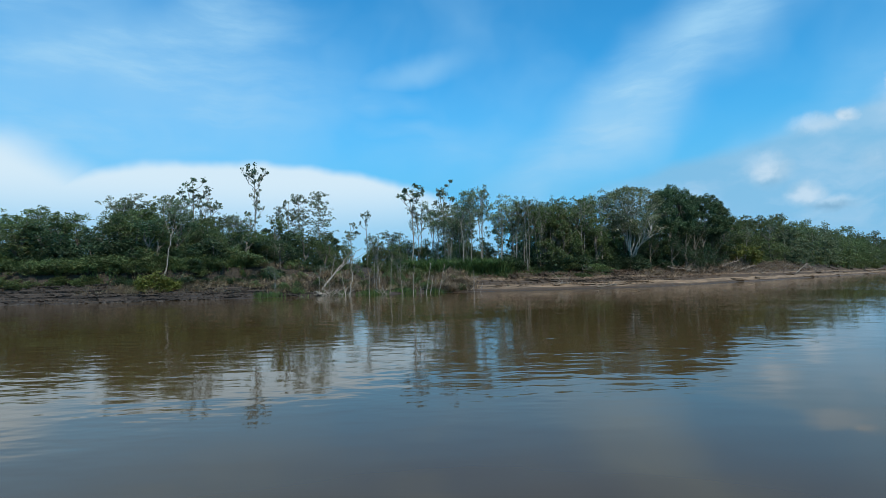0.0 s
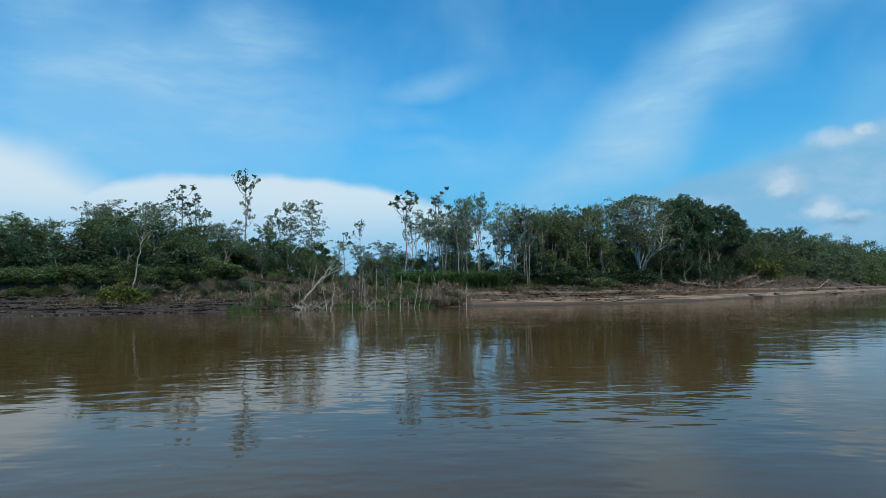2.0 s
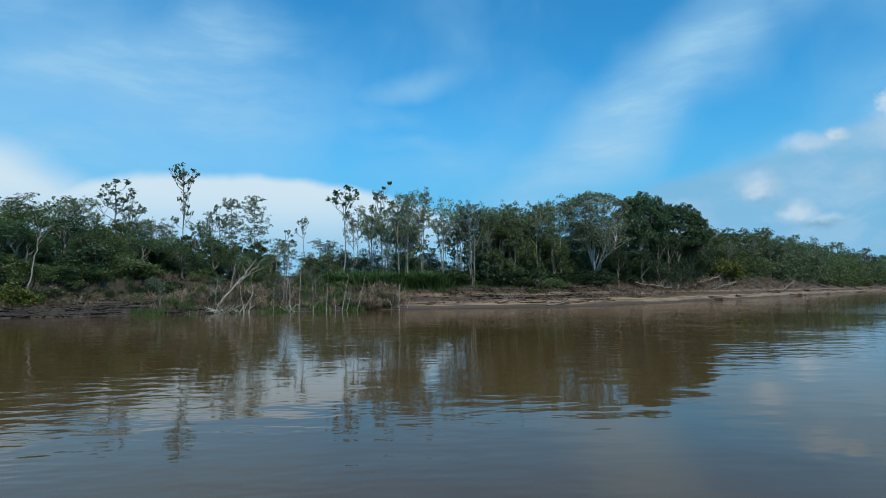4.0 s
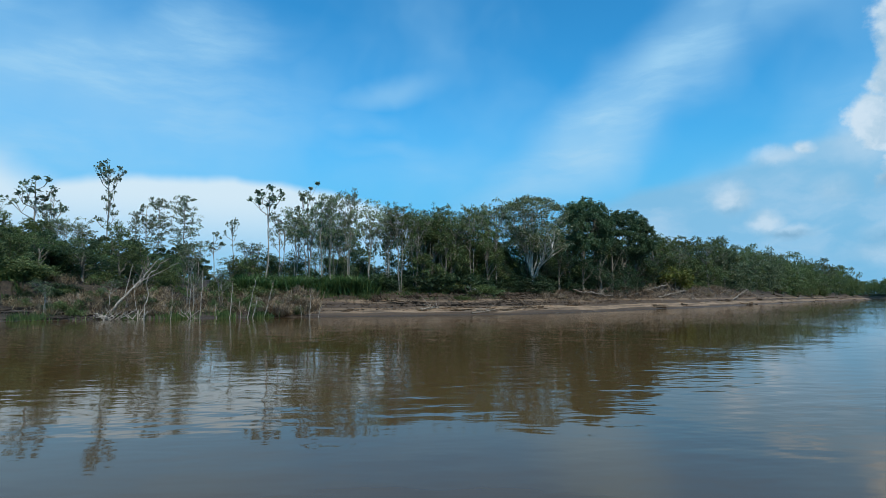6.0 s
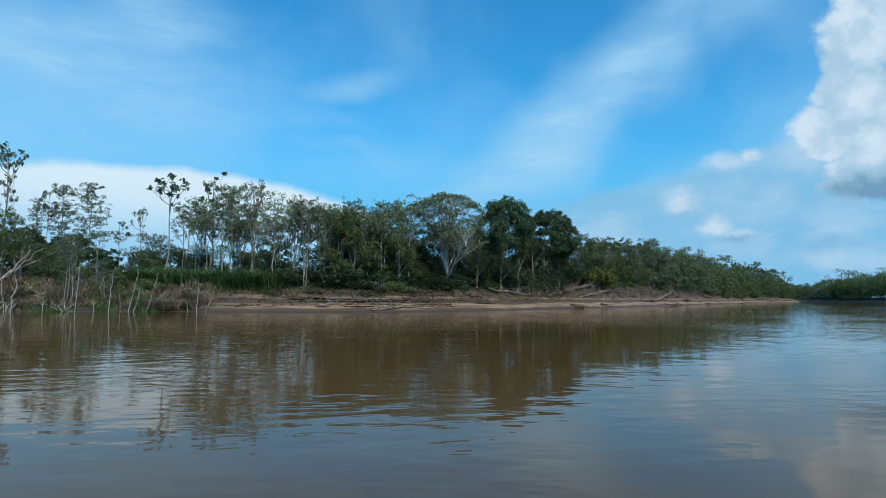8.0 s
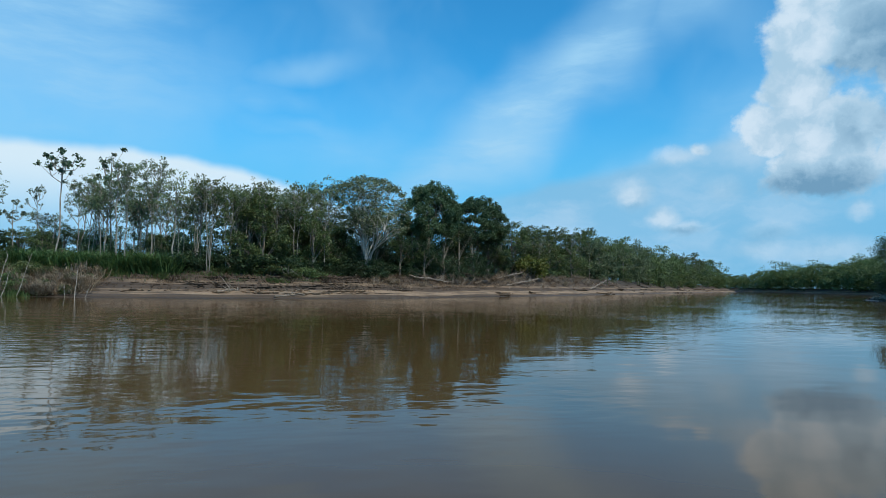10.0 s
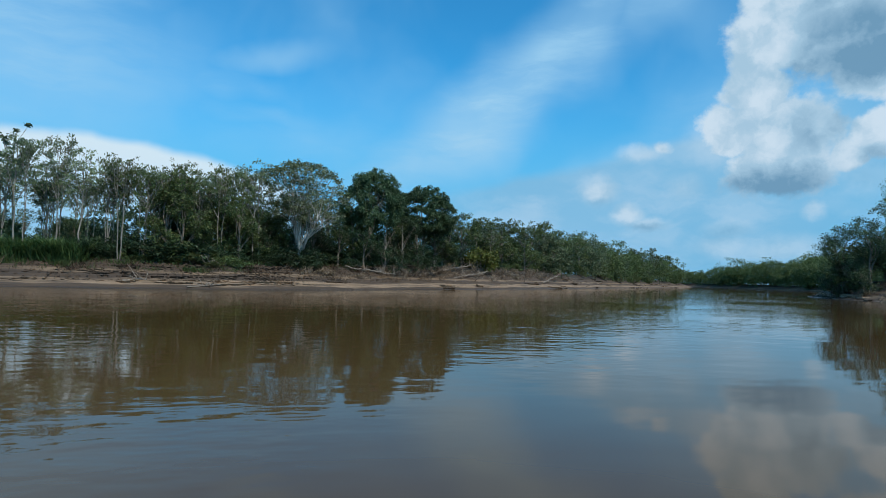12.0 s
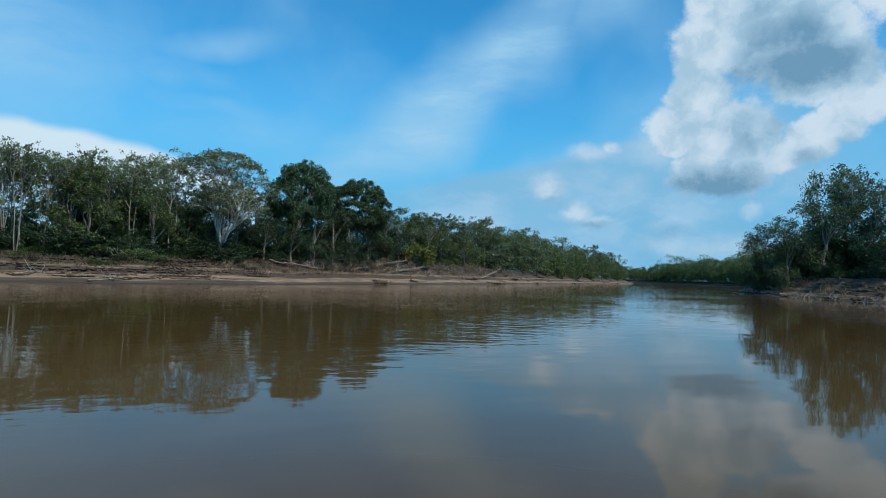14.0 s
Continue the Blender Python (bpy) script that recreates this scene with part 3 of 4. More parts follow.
def fan_tree(seed):
    """Ten metres: several pale stems that fan out of one foot under a thin domed crown."""
    rng = np.random.default_rng(seed)
    wood, crown = Shape(), Shape()
    fork = np.array([0, 0, 1.3])
    wood.tube([(0, 0, -0.3), (0.04, 0, 0.4), fork], (0.14, 0.12, 0.11), 8)
    for a in range(11):
        turn, out = a * 2.4, 0.35 + 2.5 * ((a * 0.618) % 1)
        q = fork + np.array([math.cos(turn) * out, math.sin(turn) * out, 6.0 - 0.40 * out * out + rng.uniform(-0.3, 0.3)])
        arm = crooked(rng, fork, q, 6, 0.07)
        arm[1:-1, :2] *= 0.88
        wood.tube(arm, np.linspace(0.078, 0.03, 7), 6)
        for b in range(7):
            g = rng.integers(3, 7)
            r = arm[g] + np.array([rng.normal() * 0.55 + math.cos(turn) * 0.45, rng.normal() * 0.55 + math.sin(turn) * 0.45, rng.uniform(0.5, 1.9)])
            r[2] = min(r[2], 9.7 - 0.20 * (r[0] ** 2 + r[1] ** 2))
            wood.tube(crooked(rng, arm[g], r, 2, 0.06), (0.035, 0.025, 0.014), 4)
            for c in range(4):
                e = r + rng.normal(size=3) * (0.5, 0.5, 0.3)
                e[2] = min(e[2], 9.9 - 0.19 * (e[0] ** 2 + e[1] ** 2))
                wood.tube([r, e], (0.012, 0.006), 3)
                crown.leaves(clump(rng, e, 0.42, 15, 0.6), rng.uniform(0.14, 0.26, 15), rng)
    for i in range(120):
        r, turn = 3.0 * math.sqrt((i + 0.5) / 120), i * 2.4
        e = np.array([math.cos(turn) * r, math.sin(turn) * r, 9.55 - 0.20 * r * r + rng.normal() * 0.16])
        if rng.random() < 0.18:
            continue
        wood.tube([e * (0.8, 0.8, 1.0) - (0, 0, 0.9), e], (0.02, 0.008), 3)
        crown.leaves(clump(rng, e, 0.40, 30, 0.7), rng.uniform(0.15, 0.29, 30), rng)
    return wood.mesh("trunk", BARK_WHITE, True), crown.mesh("crown", LEAF_SILVER)


def tiered_tree(seed):
    """Ten metres: a straight slim stem with flat whorls of twigs and fine leaves, one over another."""
    rng = np.random.default_rng(seed)
    wood, crown = Shape(), Shape()
    stem = crooked(rng, (0, 0, -0.3), (rng.normal() * 0.15, rng.normal() * 0.15, 9.4), 8, 0.05)
    wood.tube(stem, np.linspace(0.11, 0.03, 9), 6)
    for tier in range(8):
        h = 4.0 + tier * 0.76 + rng.uniform(-0.35, 0.35)
        p = stem[min(7, int((h + 0.3) / 9.7 * 8))].copy()
        p[2] = h
        reach = 2.5 * math.sqrt(max(0.12, 1 - ((h - 6.2) / 3.9) ** 2))
        for a in range(6):
            turn, out = a * 1.047 + tier * 0.5 + rng.normal() * 0.2, reach * rng.uniform(0.3, 1.1)
            q = p + np.array([math.cos(turn) * out, math.sin(turn) * out, rng.uniform(0.1, 1.0)])
            wood.tube([p, p + (q - p) * 0.5 + (0, 0, 0.08), q], (0.032, 0.024, 0.01), 4)
            for c in range(5):
                e = p + (q - p) * rng.uniform(0.4, 1.05) + rng.normal(size=3) * (0.3, 0.3, 0.2) + (0, 0, 0.1)
                crown.leaves(clump(rng, e, 0.36, 13, 0.5), rng.uniform(0.15, 0.29, 13), rng, 0.1)
    crown.leaves(clump(rng, stem[-1], 0.5, 30, 0.6), rng.uniform(0.13, 0.24, 30), rng)
    return wood.mesh("trunk", BARK_PALE, True), crown.mesh("crown", LEAF_CECROPIA)


def bush_mesh(seed, leaf, leaves=60, tufts=16, size=0.3):
    """Two metres wide and high: stems and overlapping tufts."""
    rng = np.random.default_rng(seed)
    wood, crown = Shape(), Shape()
    for i in range(tufts):
        turn, out = rng.uniform(0, 6.28), rng.uniform(0, 1.0) ** 0.6
        c = np.array([math.cos(turn) * out * 0.9, math.sin(turn) * out * 0.9, rng.uniform(0.25, 1.75 - 0.75 * out)])
        if i % 2 == 0:
            wood.tube([(c[0] * 0.2, c[1] * 0.2, -0.2), c * (0.7, 0.7, 0.6), c], (0.03, 0.022, 0.01), 3)
        crown.leaves(clump(rng, c, 0.42, leaves, 0.8), rng.uniform(0.6, 1.3, leaves) * size, rng, 0.1)
    return wood.mesh("stem", BARK_BROWN), crown.mesh("foliage", leaf)


def dry_bush(seed):
    """Two metres wide and high: arching dead stems and curled straw."""
    rng = np.random.default_rng(seed)
    wood, crown = Shape(), Shape()
    for i in range(26):
        turn, out, h = rng.uniform(0, 6.28), rng.uniform(0.3, 1.1), rng.uniform(0.6, 1.9)
        way = np.array([math.cos(turn), math.sin(turn), 0])
        p = way * rng.uniform(0, 0.3)
        tip = way * out + (0, 0, h * rng.uniform(0.35, 1.0))
        wood.tube([p - (0, 0, 0.2), p + way * out * 0.35 + (0, 0, h), tip], (0.02, 0.015, 0.008), 3)
        crown.leaves(clump(rng, tip, 0.35, 13, 0.9), rng.uniform(0.15, 0.5, 13), rng, 0.5, 0.18)
    return wood.mesh("stem", DRIFT), crown.mesh("foliage", DRY)


KINDS = {
    "cecropia": [cecropia(s) for s in range(11, 19)],
    "sparse": [branchy(s, BARK_PALE, LEAF_PALE, 6, 0.5, 2.3, 6, 19, 0.48, 0.23, 1 + s % 2) for s in range(21, 27)],
    "slender": [branchy(s, BARK_PALE, (LEAF_PALE, LEAF_SILVER, LEAF_PALE, LEAF_GREEN)[s % 4], 6, 0.46, 2.5, 6, 21, 0.52, 0.25, 1 + s % 3, 6) for s in range(31, 39)],
    "dense": [full_tree(s, BARK_BROWN, LEAF_GREEN, 3.2, 130, 28, 0.27, 1.2) for s in range(41, 46)],
    "dark": [dome_tree(s, BARK_BROWN, LEAF_DARK) for s in range(51, 54)],
    "draped": [full_tree(s, BARK_BROWN, LEAF_GREEN if s % 3 else LEAF_DARK, 3.2, 110, 26, 0.27, 0.2, 0.64) for s in range(101, 109)],
    "creeper": [full_tree(s, BARK_BROWN, LEAF_GREEN if s % 2 else LEAF_DARK, 3.2, 170, 27, 0.22, 0.2, 0.62) for s in range(111, 115)],
    # same creeper-hung tree, with the forest's shade in its leaf colour
    "shady": [full_tree(s, BARK_BROWN, LEAF_SHADED, 3.2, 110, 30, 0.24, 0.2, 0.6) for s in range(121, 125)],
    "fan": [fan_tree(61)],
    "tiered": [tiered_tree(s) for s in (65, 66, 67)],
    "bush": [bush_mesh(s, LEAF_GREEN, 62, 20, 0.17) for s in range(71, 75)],
    "dark_bush": [bush_mesh(s, LEAF_SHADED, 50, 20, 0.19) for s in range(81, 84)],
    "yellow_bush": [bush_mesh(s, LEAF_YELLOW, 70, 22, 0.2) for s in range(91, 93)],
    "dry_bush": [dry_bush(s) for s in range(94, 98)],
}
WIDE = {"cecropia": 3.6, "sparse": 5.4, "slender": 6.0, "dense": 6.4, "dark": 10.6, "fan": 5.6, "tiered": 5.4, "draped": 6.2, "creeper": 6.2, "shady": 6.2, "bush": 2.2, "dark_bush": 2.2, "yellow_bush": 2.2, "dry_bush": 2.2}
LABEL = {
    "cecropia": ("cecropia_tree", "slender cecropia tree with bare pale stem and broad leaves", "tree", "cecropia trees on the bank"),
    "sparse": ("young_tree", "thin pale-stemmed tree with sparse grey-green crown", "tree", "young trees on the bank"),
    "slender": ("forest_tree", "pale slender forest tree with light green crown", "tree", "slender forest trees"),
    "dense": ("leafy_tree", "leafy green riverside tree with rounded crown", "tree", "leafy riverside trees"),
    "dark": ("broadleaf_tree", "tall broadleaf tree with heavy dark green crown", "tree", "dark broadleaf trees"),
    "draped": ("vine_draped_tree", "leafy tree hung with creepers down to the ground", "tree", "creeper-hung trees"),
    "creeper": ("vine_draped_tree", "dark leafy tree hung with creepers above the bare bank", "tree", "creeper-hung trees"),
    "shady": ("vine_draped_tree", "creeper-hung tree with understory shade put into its dark green leaves", "tree", "creeper-hung trees"),
    "tiered": ("tiered_tree", "slim grey tree with flat leafy tiers of branches", "tree", "tiered trees on the bank"),
    "fan": ("spreading_tree", "large pale tree with fanned bare limbs and domed crown", "tree", ""),
    "bush": ("bush", "leafy green bush on the river bank", "bush", "bushes on the bank"),
    "dark_bush": ("undergrowth_bush", "undergrowth bush with shade put into its dark green leaves", "bush", "undergrowth bushes"),
    "dry_bush": ("dry_bush", "dead straw-coloured bush of arching dry stems", "bush", "dry bushes on the bank"),
    "yellow_bush": ("yellow_bush", "bright yellow-green bush above the mud bank", "bush", "yellow-green bushes"),
}
chance = random.Random(5)
FULL = 1.2


def plant(kind, x, y, height, width, sink=0.15):
    name, label, category, group = LABEL[kind]
    root = tagged(new(name), label, category, group)
    first, second = chance.choice(KINDS[kind])
    tall = 2.0 if "bush" in kind else 10.0
    root.matrix_basis = pose(x, y, land_height(x, y) - sink, 0, 0, chance.uniform(0, 360)) @ Matrix.Diagonal((width * FULL / WIDE[kind], width * FULL / WIDE[kind], height / tall, 1))
    part(first.name.split(".")[0], first, root)
    part(second.name.split(".")[0], second, root)
    return root


CECROPIA = [(-55.9, 132.5, 23.0, 7.4), (-53.8, 133.3, 20.2, 3.6), (-41.5, 131.9, 25.0, 4.3), (-42.1, 131.6, 19.4, 2.9), (-15.7, 124.5, 13.2, 3.1), (-18.8, 124.0, 10.9, 3.1), (-5.2, 105.8, 15.1, 4.5), (-50.8, 129.1, 16.9, 4.0), (0.5, 108.2, 15.4, 4.1), (-34.0, 130.2, 16.8, 3.1)]
SPARSE = [(-54.3, 101.9, 14.8, 6.4), (-50.4, 106.8, 15.1, 6.3), (-48.3, 109.7, 15.2, 5.2), (-67.6, 99.6, 10.7, 4.0), (-64.9, 100.2, 10.7, 4.7), (-64.8, 104.4, 12.2, 4.3), (-40.6, 112.8, 12.1, 3.5), (-40.1, 115.2, 12.6, 4.0), (-36.9, 112.2, 10.9, 3.4), (-39.7, 113.2, 11.8, 3.5), (-36.6, 114.5, 11.8, 3.7), (-18.1, 113.9, 8.4, 3.5), (-9.7, 111.3, 8.1, 3.6), (-8.1, 111.5, 7.8, 3.2), (-10.0, 88.0, 5.7, 3.3), (-4.0, 109.9, 12.4, 4.2), (-1.5, 110.1, 13.2, 4.6)]
SLENDER = [(3.7, 100.2, 14.2, 5.7), (5.1, 99.3, 13.3, 3.7), (7.1, 103.5, 14.3, 3.9), (10.3, 100.9, 12.3, 5.7), (12.9, 105.3, 12.2, 5.0), (14.8, 100.6, 12.1, 4.3), (18.4, 107.8, 11.7, 5.2), (20.8, 104.3, 12.6, 4.5), (24.7, 109.8, 12.6, 5.3), (25.6, 105.6, 12.7, 4.6), (29.5, 108.6, 13.8, 5.8), (35.9, 123.4, 14.3, 6.1), (52.1, 140.2, 16.3, 7.2), (13.0, 102.3, 11.3, 4.5), (14.5, 102.6, 11.4, 4.5), (17.0, 102.2, 11.2, 4.0), (18.1, 103.5, 12.0, 4.9), (18.7, 105.8, 11.5, 4.2), (20.3, 108.3, 11.5, 5.1), (28.3, 111.6, 13.9, 3.9), (30.3, 110.7, 14.4, 6.5), (43.7, 133.3, 15.0, 6.6)]
DENSE = [(-58.2, 105.3, 14.6, 6.2), (-63.3, 94.9, 8.4, 6.7), (-66.5, 92.5, 7.8, 5.4), (-50.8, 109.2, 12.6, 5.7), (-48.2, 112.7, 12.4, 5.3), (-42.9, 112.8, 11.6, 4.7), (-32.6, 115.9, 11.9, 5.2), (21.4, 103.4, 10.9, 7.0), (-74.4, 108.0, 9.8, 9.0), (-71.9, 112.9, 10.6, 9.2), (-66.4, 114.2, 10.9, 9.0), (-57.2, 113.7, 12.4, 9.9), (-49.1, 120.1, 12.5, 8.8), (-42.5, 122.9, 11.3, 7.5), (-49.3, 113.6, 11.2, 8.4), (24.9, 108.8, 12.5, 7.2), (28.2, 106.2, 9.9, 5.8), (32.9, 116.0, 10.9, 6.4), (40.2, 126.6, 11.4, 7.2), (45.4, 123.4, 10.4, 7.0), (85.7, 166.8, 14.7, 9.8), (98.7, 182.6, 15.0, 9.4), (115.3, 200.7, 16.6, 11.6), (73.0, 151.5, 13.1, 8.5), (80.3, 163.9, 13.1, 8.8), (89.8, 169.9, 14.9, 9.9), (104.5, 187.5, 15.7, 10.6), (65.1, 138.9, 10.0, 7.1), (53.1, 132.9, 11.2, 7.2), (58.4, 139.3, 10.9, 6.5), (66.0, 147.1, 12.3, 7.1), (46.8, 129.3, 11.5, 6.3)]
TIERED = [(-27.4, 132.2, 17.3, 6.4), (-31.7, 131.0, 17.1, 5.6), (-36.4, 131.5, 14.5, 3.6)]
BIG = [(36.1, 112.0, 15.2, 9.5)]
DARK = [(48.3, 123.6, 17.4, 11.2), (60.2, 135.5, 16.8, 13.5)]
YELLOW = [(76.8, 148.3, 7.4, 7.2)]
FAR = [(118.1, 205.3, 17.9, 9.0), (125.5, 210.3, 15.7, 8.3), (141.7, 228.0, 16.8, 9.2), (160.2, 257.3, 20.1, 9.5), (162.5, 248.0, 15.2, 9.3), (183.4, 270.8, 14.5, 9.8), (215.0, 304.6, 16.4, 11.3), (237.0, 329.6, 18.6, 11.0), (250.0, 339.1, 19.8, 11.5), (277.9, 367.1, 18.2, 11.8)]
RIGHT = [(147.9, 123.2, 8.3, 5.1), (149.4, 123.1, 13.6, 7.8), (149.7, 121.1, 10.7, 7.7), (149.3, 121.5, 15.5, 8.9), (153.9, 119.7, 15.3, 10.6), (155.8, 117.3, 18.1, 11.3), (164.5, 121.0, 27.1, 6.4), (166.5, 118.3, 27.4, 11.2), (162.3, 112.3, 24.8, 10.7), (152.2, 121.7, 10.8, 9.1), (157.9, 118.4, 10.9, 12.3), (159.5, 112.4, 12.8, 13.6)]

TALL = {"fan": 1.04, "slender": 1.08, "dense": 1.1, "dark": 1.05}


def plant_under(kind, x, y, top, width):
    """A tree whose crown ends that far above the bank's usual height of 3.4 m."""
    return plant(kind, x, y, (top + 3.4 - land_height(x, y)) * TALL.get(kind, 1.06), width)


for kind, rows in (("cecropia", CECROPIA), ("sparse", SPARSE), ("slender", SLENDER), ("dense", DENSE), ("fan", BIG), ("tiered", TIERED), ("dark", DARK), ("yellow_bush", YELLOW), ("dense", FAR)):
    for row in rows:
        plant_under(kind, *row)
for x, y, height, width in RIGHT:
    plant("creeper", x + 0.6, y + 0.4, height * 0.97, width * 1.05)


def scatter(kind, count, x0, x1, d0, d1, h0, h1, w0=0.65, w1=0.95, right=False, sink=0.2):
    """Plants of one kind between two stations of a shore, d0 to d1 metres inland."""
    for i in range(count):
        p = inland(station(chance.uniform(x0, x1), right), chance.uniform(d0, d1), right)
        h = chance.uniform(h0, h1)
        plant(kind, p[0], p[1], h, h * chance.uniform(w0, w1), sink)


# the forest behind the first trees
scatter("draped", 32, -112, -34, 14, 36, 5.5, 9.0)
scatter("dense", 14, -112, -36, 20, 50, 8.0, 11.0)
scatter("draped", 16, -36, -22, 16, 45, 4.5, 7.0)
scatter("draped", 24, -24, -4, 15, 45, 3.4, 5.4)
scatter("draped", 26, -6, 12, 19, 40, 4.0, 6.2)
scatter("slender", 9, -2, 18, 16, 34, 10.0, 12.5, 0.35, 0.45)
scatter("slender", 12, 22, 50, 13, 30, 8.0, 12.0, 0.35, 0.5)
# dark-leaved fill: the shade between the trunks is in the leaf colour
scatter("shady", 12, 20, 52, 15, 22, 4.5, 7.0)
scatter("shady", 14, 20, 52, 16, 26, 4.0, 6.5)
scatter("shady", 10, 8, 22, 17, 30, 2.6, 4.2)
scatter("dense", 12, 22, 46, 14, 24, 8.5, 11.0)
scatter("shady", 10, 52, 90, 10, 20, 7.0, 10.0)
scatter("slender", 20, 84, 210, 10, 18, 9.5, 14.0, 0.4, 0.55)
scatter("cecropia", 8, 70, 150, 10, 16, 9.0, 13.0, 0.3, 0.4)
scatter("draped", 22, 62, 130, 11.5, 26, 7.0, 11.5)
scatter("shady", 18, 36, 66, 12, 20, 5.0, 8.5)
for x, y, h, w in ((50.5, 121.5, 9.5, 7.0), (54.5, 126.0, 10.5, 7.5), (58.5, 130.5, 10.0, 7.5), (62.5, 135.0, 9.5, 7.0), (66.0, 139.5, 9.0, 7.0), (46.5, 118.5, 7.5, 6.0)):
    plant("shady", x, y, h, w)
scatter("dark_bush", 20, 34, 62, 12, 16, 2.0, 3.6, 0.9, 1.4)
scatter("dense", 10, 60, 130, 12, 34, 10.0, 13.5)
for x, y, h, w in ((145.5, 112.5, 15, 8), (151, 109, 17, 10), (158, 104, 19, 11), (164, 108, 21, 12), (156, 97, 17, 11), (163, 98, 20, 12), (151, 92, 16, 10), (158, 88, 18, 12), (148, 84, 16, 10), (172, 103, 22, 12)):
    plant("creeper", x, y, h, w)
for x, y, h, w in ((161.5, 111.0, 25, 8), (165.0, 106.5, 22, 8)):
    plant("slender", x, y, h, w)
scatter("creeper", 9, 112, 140, 18, 34, 9.0, 15.0, right=True)
scatter("shady", 14, 112, 146, 12, 24, 7.0, 12.0, 0.8, 1.1, right=True)
scatter("dense", 6, 108, 136, 22, 40, 15.0, 20.0, right=True)


def far_woods(name, label, count, x0, x1, d0, d1, h0, h1, seed, leaf, right=False, grain=1.0, tufts=46, each=14):
    """Distant forest, joined, between two x (two y on the right shore): a lumpy crown of leaves down to the ground for each tree, on a plain stem."""
    rng = np.random.default_rng(seed)
    crown = Shape()
    for i in range(count):
        if right:
            at = int(np.argmin(np.abs(LINE_RIGHT[:, 1] - rng.uniform(x0, x1))))
        else:
            at = station(rng.uniform(x0, x1))
        p = inland(at, rng.uniform(d0, d1), right)
        h = (h0 + (h1 - h0) * rng.random() ** 1.6) * (0.82 + 0.45 * (0.5 + noise.noise((p[0] * 0.035, p[1] * 0.035, seed)))) * (1.3 if rng.random() < 0.07 else 1.0)
        if right:
            h *= float(np.interp(p[1], (150, 250, 400, 480, 560, 640), (0.55, 0.75, 1.0, 0.88, 0.68, 0.55)))
        w, z = h * (rng.uniform(0.30, 0.48) if not right else rng.uniform(0.45, 0.7)), land_height(p[0], p[1])
        crown.tube([(p[0], p[1], z - 0.3), (p[0], p[1], z + h * 0.9)], (h * 0.012, h * 0.005), 3)
        for c in range(tufts):
            a, u = rng.uniform(0, 6.28), rng.random() ** 0.8
            r = w * math.sqrt(max(0.05, 1 - (2 * u - 0.9) ** 2)) * rng.uniform(0.6, 1.0)
            k = int(rng.integers(each, each + 8))
            crown.leaves(clump(rng, (p[0] + math.cos(a) * r, p[1] + math.sin(a) * r, z + 0.3 + h * 0.94 * u), h * 0.085 * math.sqrt(grain), k, 0.7), rng.uniform(0.35, 0.8, k) * grain, rng)
    return tagged(new(name, crown.mesh(name, leaf)), label, "forest", kind="stuff")


far_woods("far_forest", "far riverside forest in pale green leaf", 150, 140, 330, 6, 34, 9.0, 17.0, 201, LEAF_GREEN, False, 1.3, 44)
far_woods("far_forest_pale", "far riverside forest of grey-green crowns", 44, 118, 260, 6, 16, 8.0, 14.0, 202, LEAF_PALE, False, 1.1, 38)
far_woods("back_forest", "forest behind the first trees of the bank", 42, -125, -30, 34, 80, 6.0, 9.5, 204, LEAF_GREEN)
far_woods("back_thicket", "low thicket behind the gap in the trees", 30, -36, -12, 26, 60, 4.5, 6.5, 205, LEAF_DARK)
far_woods("back_scrub", "low scrub behind the open trees", 26, -14, 20, 30, 70, 2.6, 4.4, 207, LEAF_DARK)
far_woods("back_grove", "forest behind the beach", 38, 26, 130, 24, 60, 7.0, 10.5, 206, LEAF_DARK)
far_woods("far_shore_forest", "distant forest on the far shore", 190, 180, 640, 5, 18, 17.0, 25.0, 203, LEAF_GREEN, True, 2.0, 40, 15)
far_woods("far_shore_rear_forest", "distant darker forest behind the far shore", 120, 180, 640, 16, 46, 19.0, 27.0, 208, LEAF_GREEN, True, 2.2, 34, 14)

for x, y, h, w in ((35.0, 109.6, 3.2, 4.4), (37.4, 110.6, 2.8, 4.0), (33.4, 108.6, 2.6, 3.6)):
    plant("dark_bush", x, y, h, w)
# undergrowth along the forest's foot
scatter("bush", 62, -92, -24, 9.2, 14, 1.4, 3.2, 1.2, 1.9)
scatter("bush", 62, -84, -26, 9.0, 10.6, 1.6, 2.8, 1.0, 1.7, sink=0.7)
scatter("bush", 44, -84, -44, 7.2, 9.0, 1.2, 2.2, 1.2, 1.8, sink=0.4)
scatter("draped", 16, -100, -30, 13, 20, 4.5, 7.5, 0.9, 1.3)
# added bushes whose dark leaves stand in for shade on the scarp
scatter("dark_bush", 26, -46, -20, 7.0, 10.5, 1.0, 2.0, 1.1, 1.7)
scatter("dark_bush", 40, -112, -24, 12, 22, 3.0, 5.4, 0.8, 1.2)
scatter("bush", 26, -24, -2, 12, 26, 1.0, 2.4, 0.9, 1.5)
scatter("dark_bush", 56, 12, 56, 13.5, 20, 2.0, 4.2, 0.9, 1.4)
scatter("bush", 14, 18, 30, 12.5, 14.5, 0.9, 1.7, 1.0, 1.6)
scatter("dark_bush", 50, 52, 130, 10.5, 16, 2.0, 4.6, 0.9, 1.4)
scatter("bush", 16, 60, 130, 10.5, 13, 1.5, 3.2, 0.9, 1.4)
scatter("bush", 12, 130, 250, 5, 9, 2.5, 6.0, 0.9, 1.4)
scatter("bush", 12, 110, 142, 10, 15, 2.0, 4.5, 0.9, 1.4, right=True)
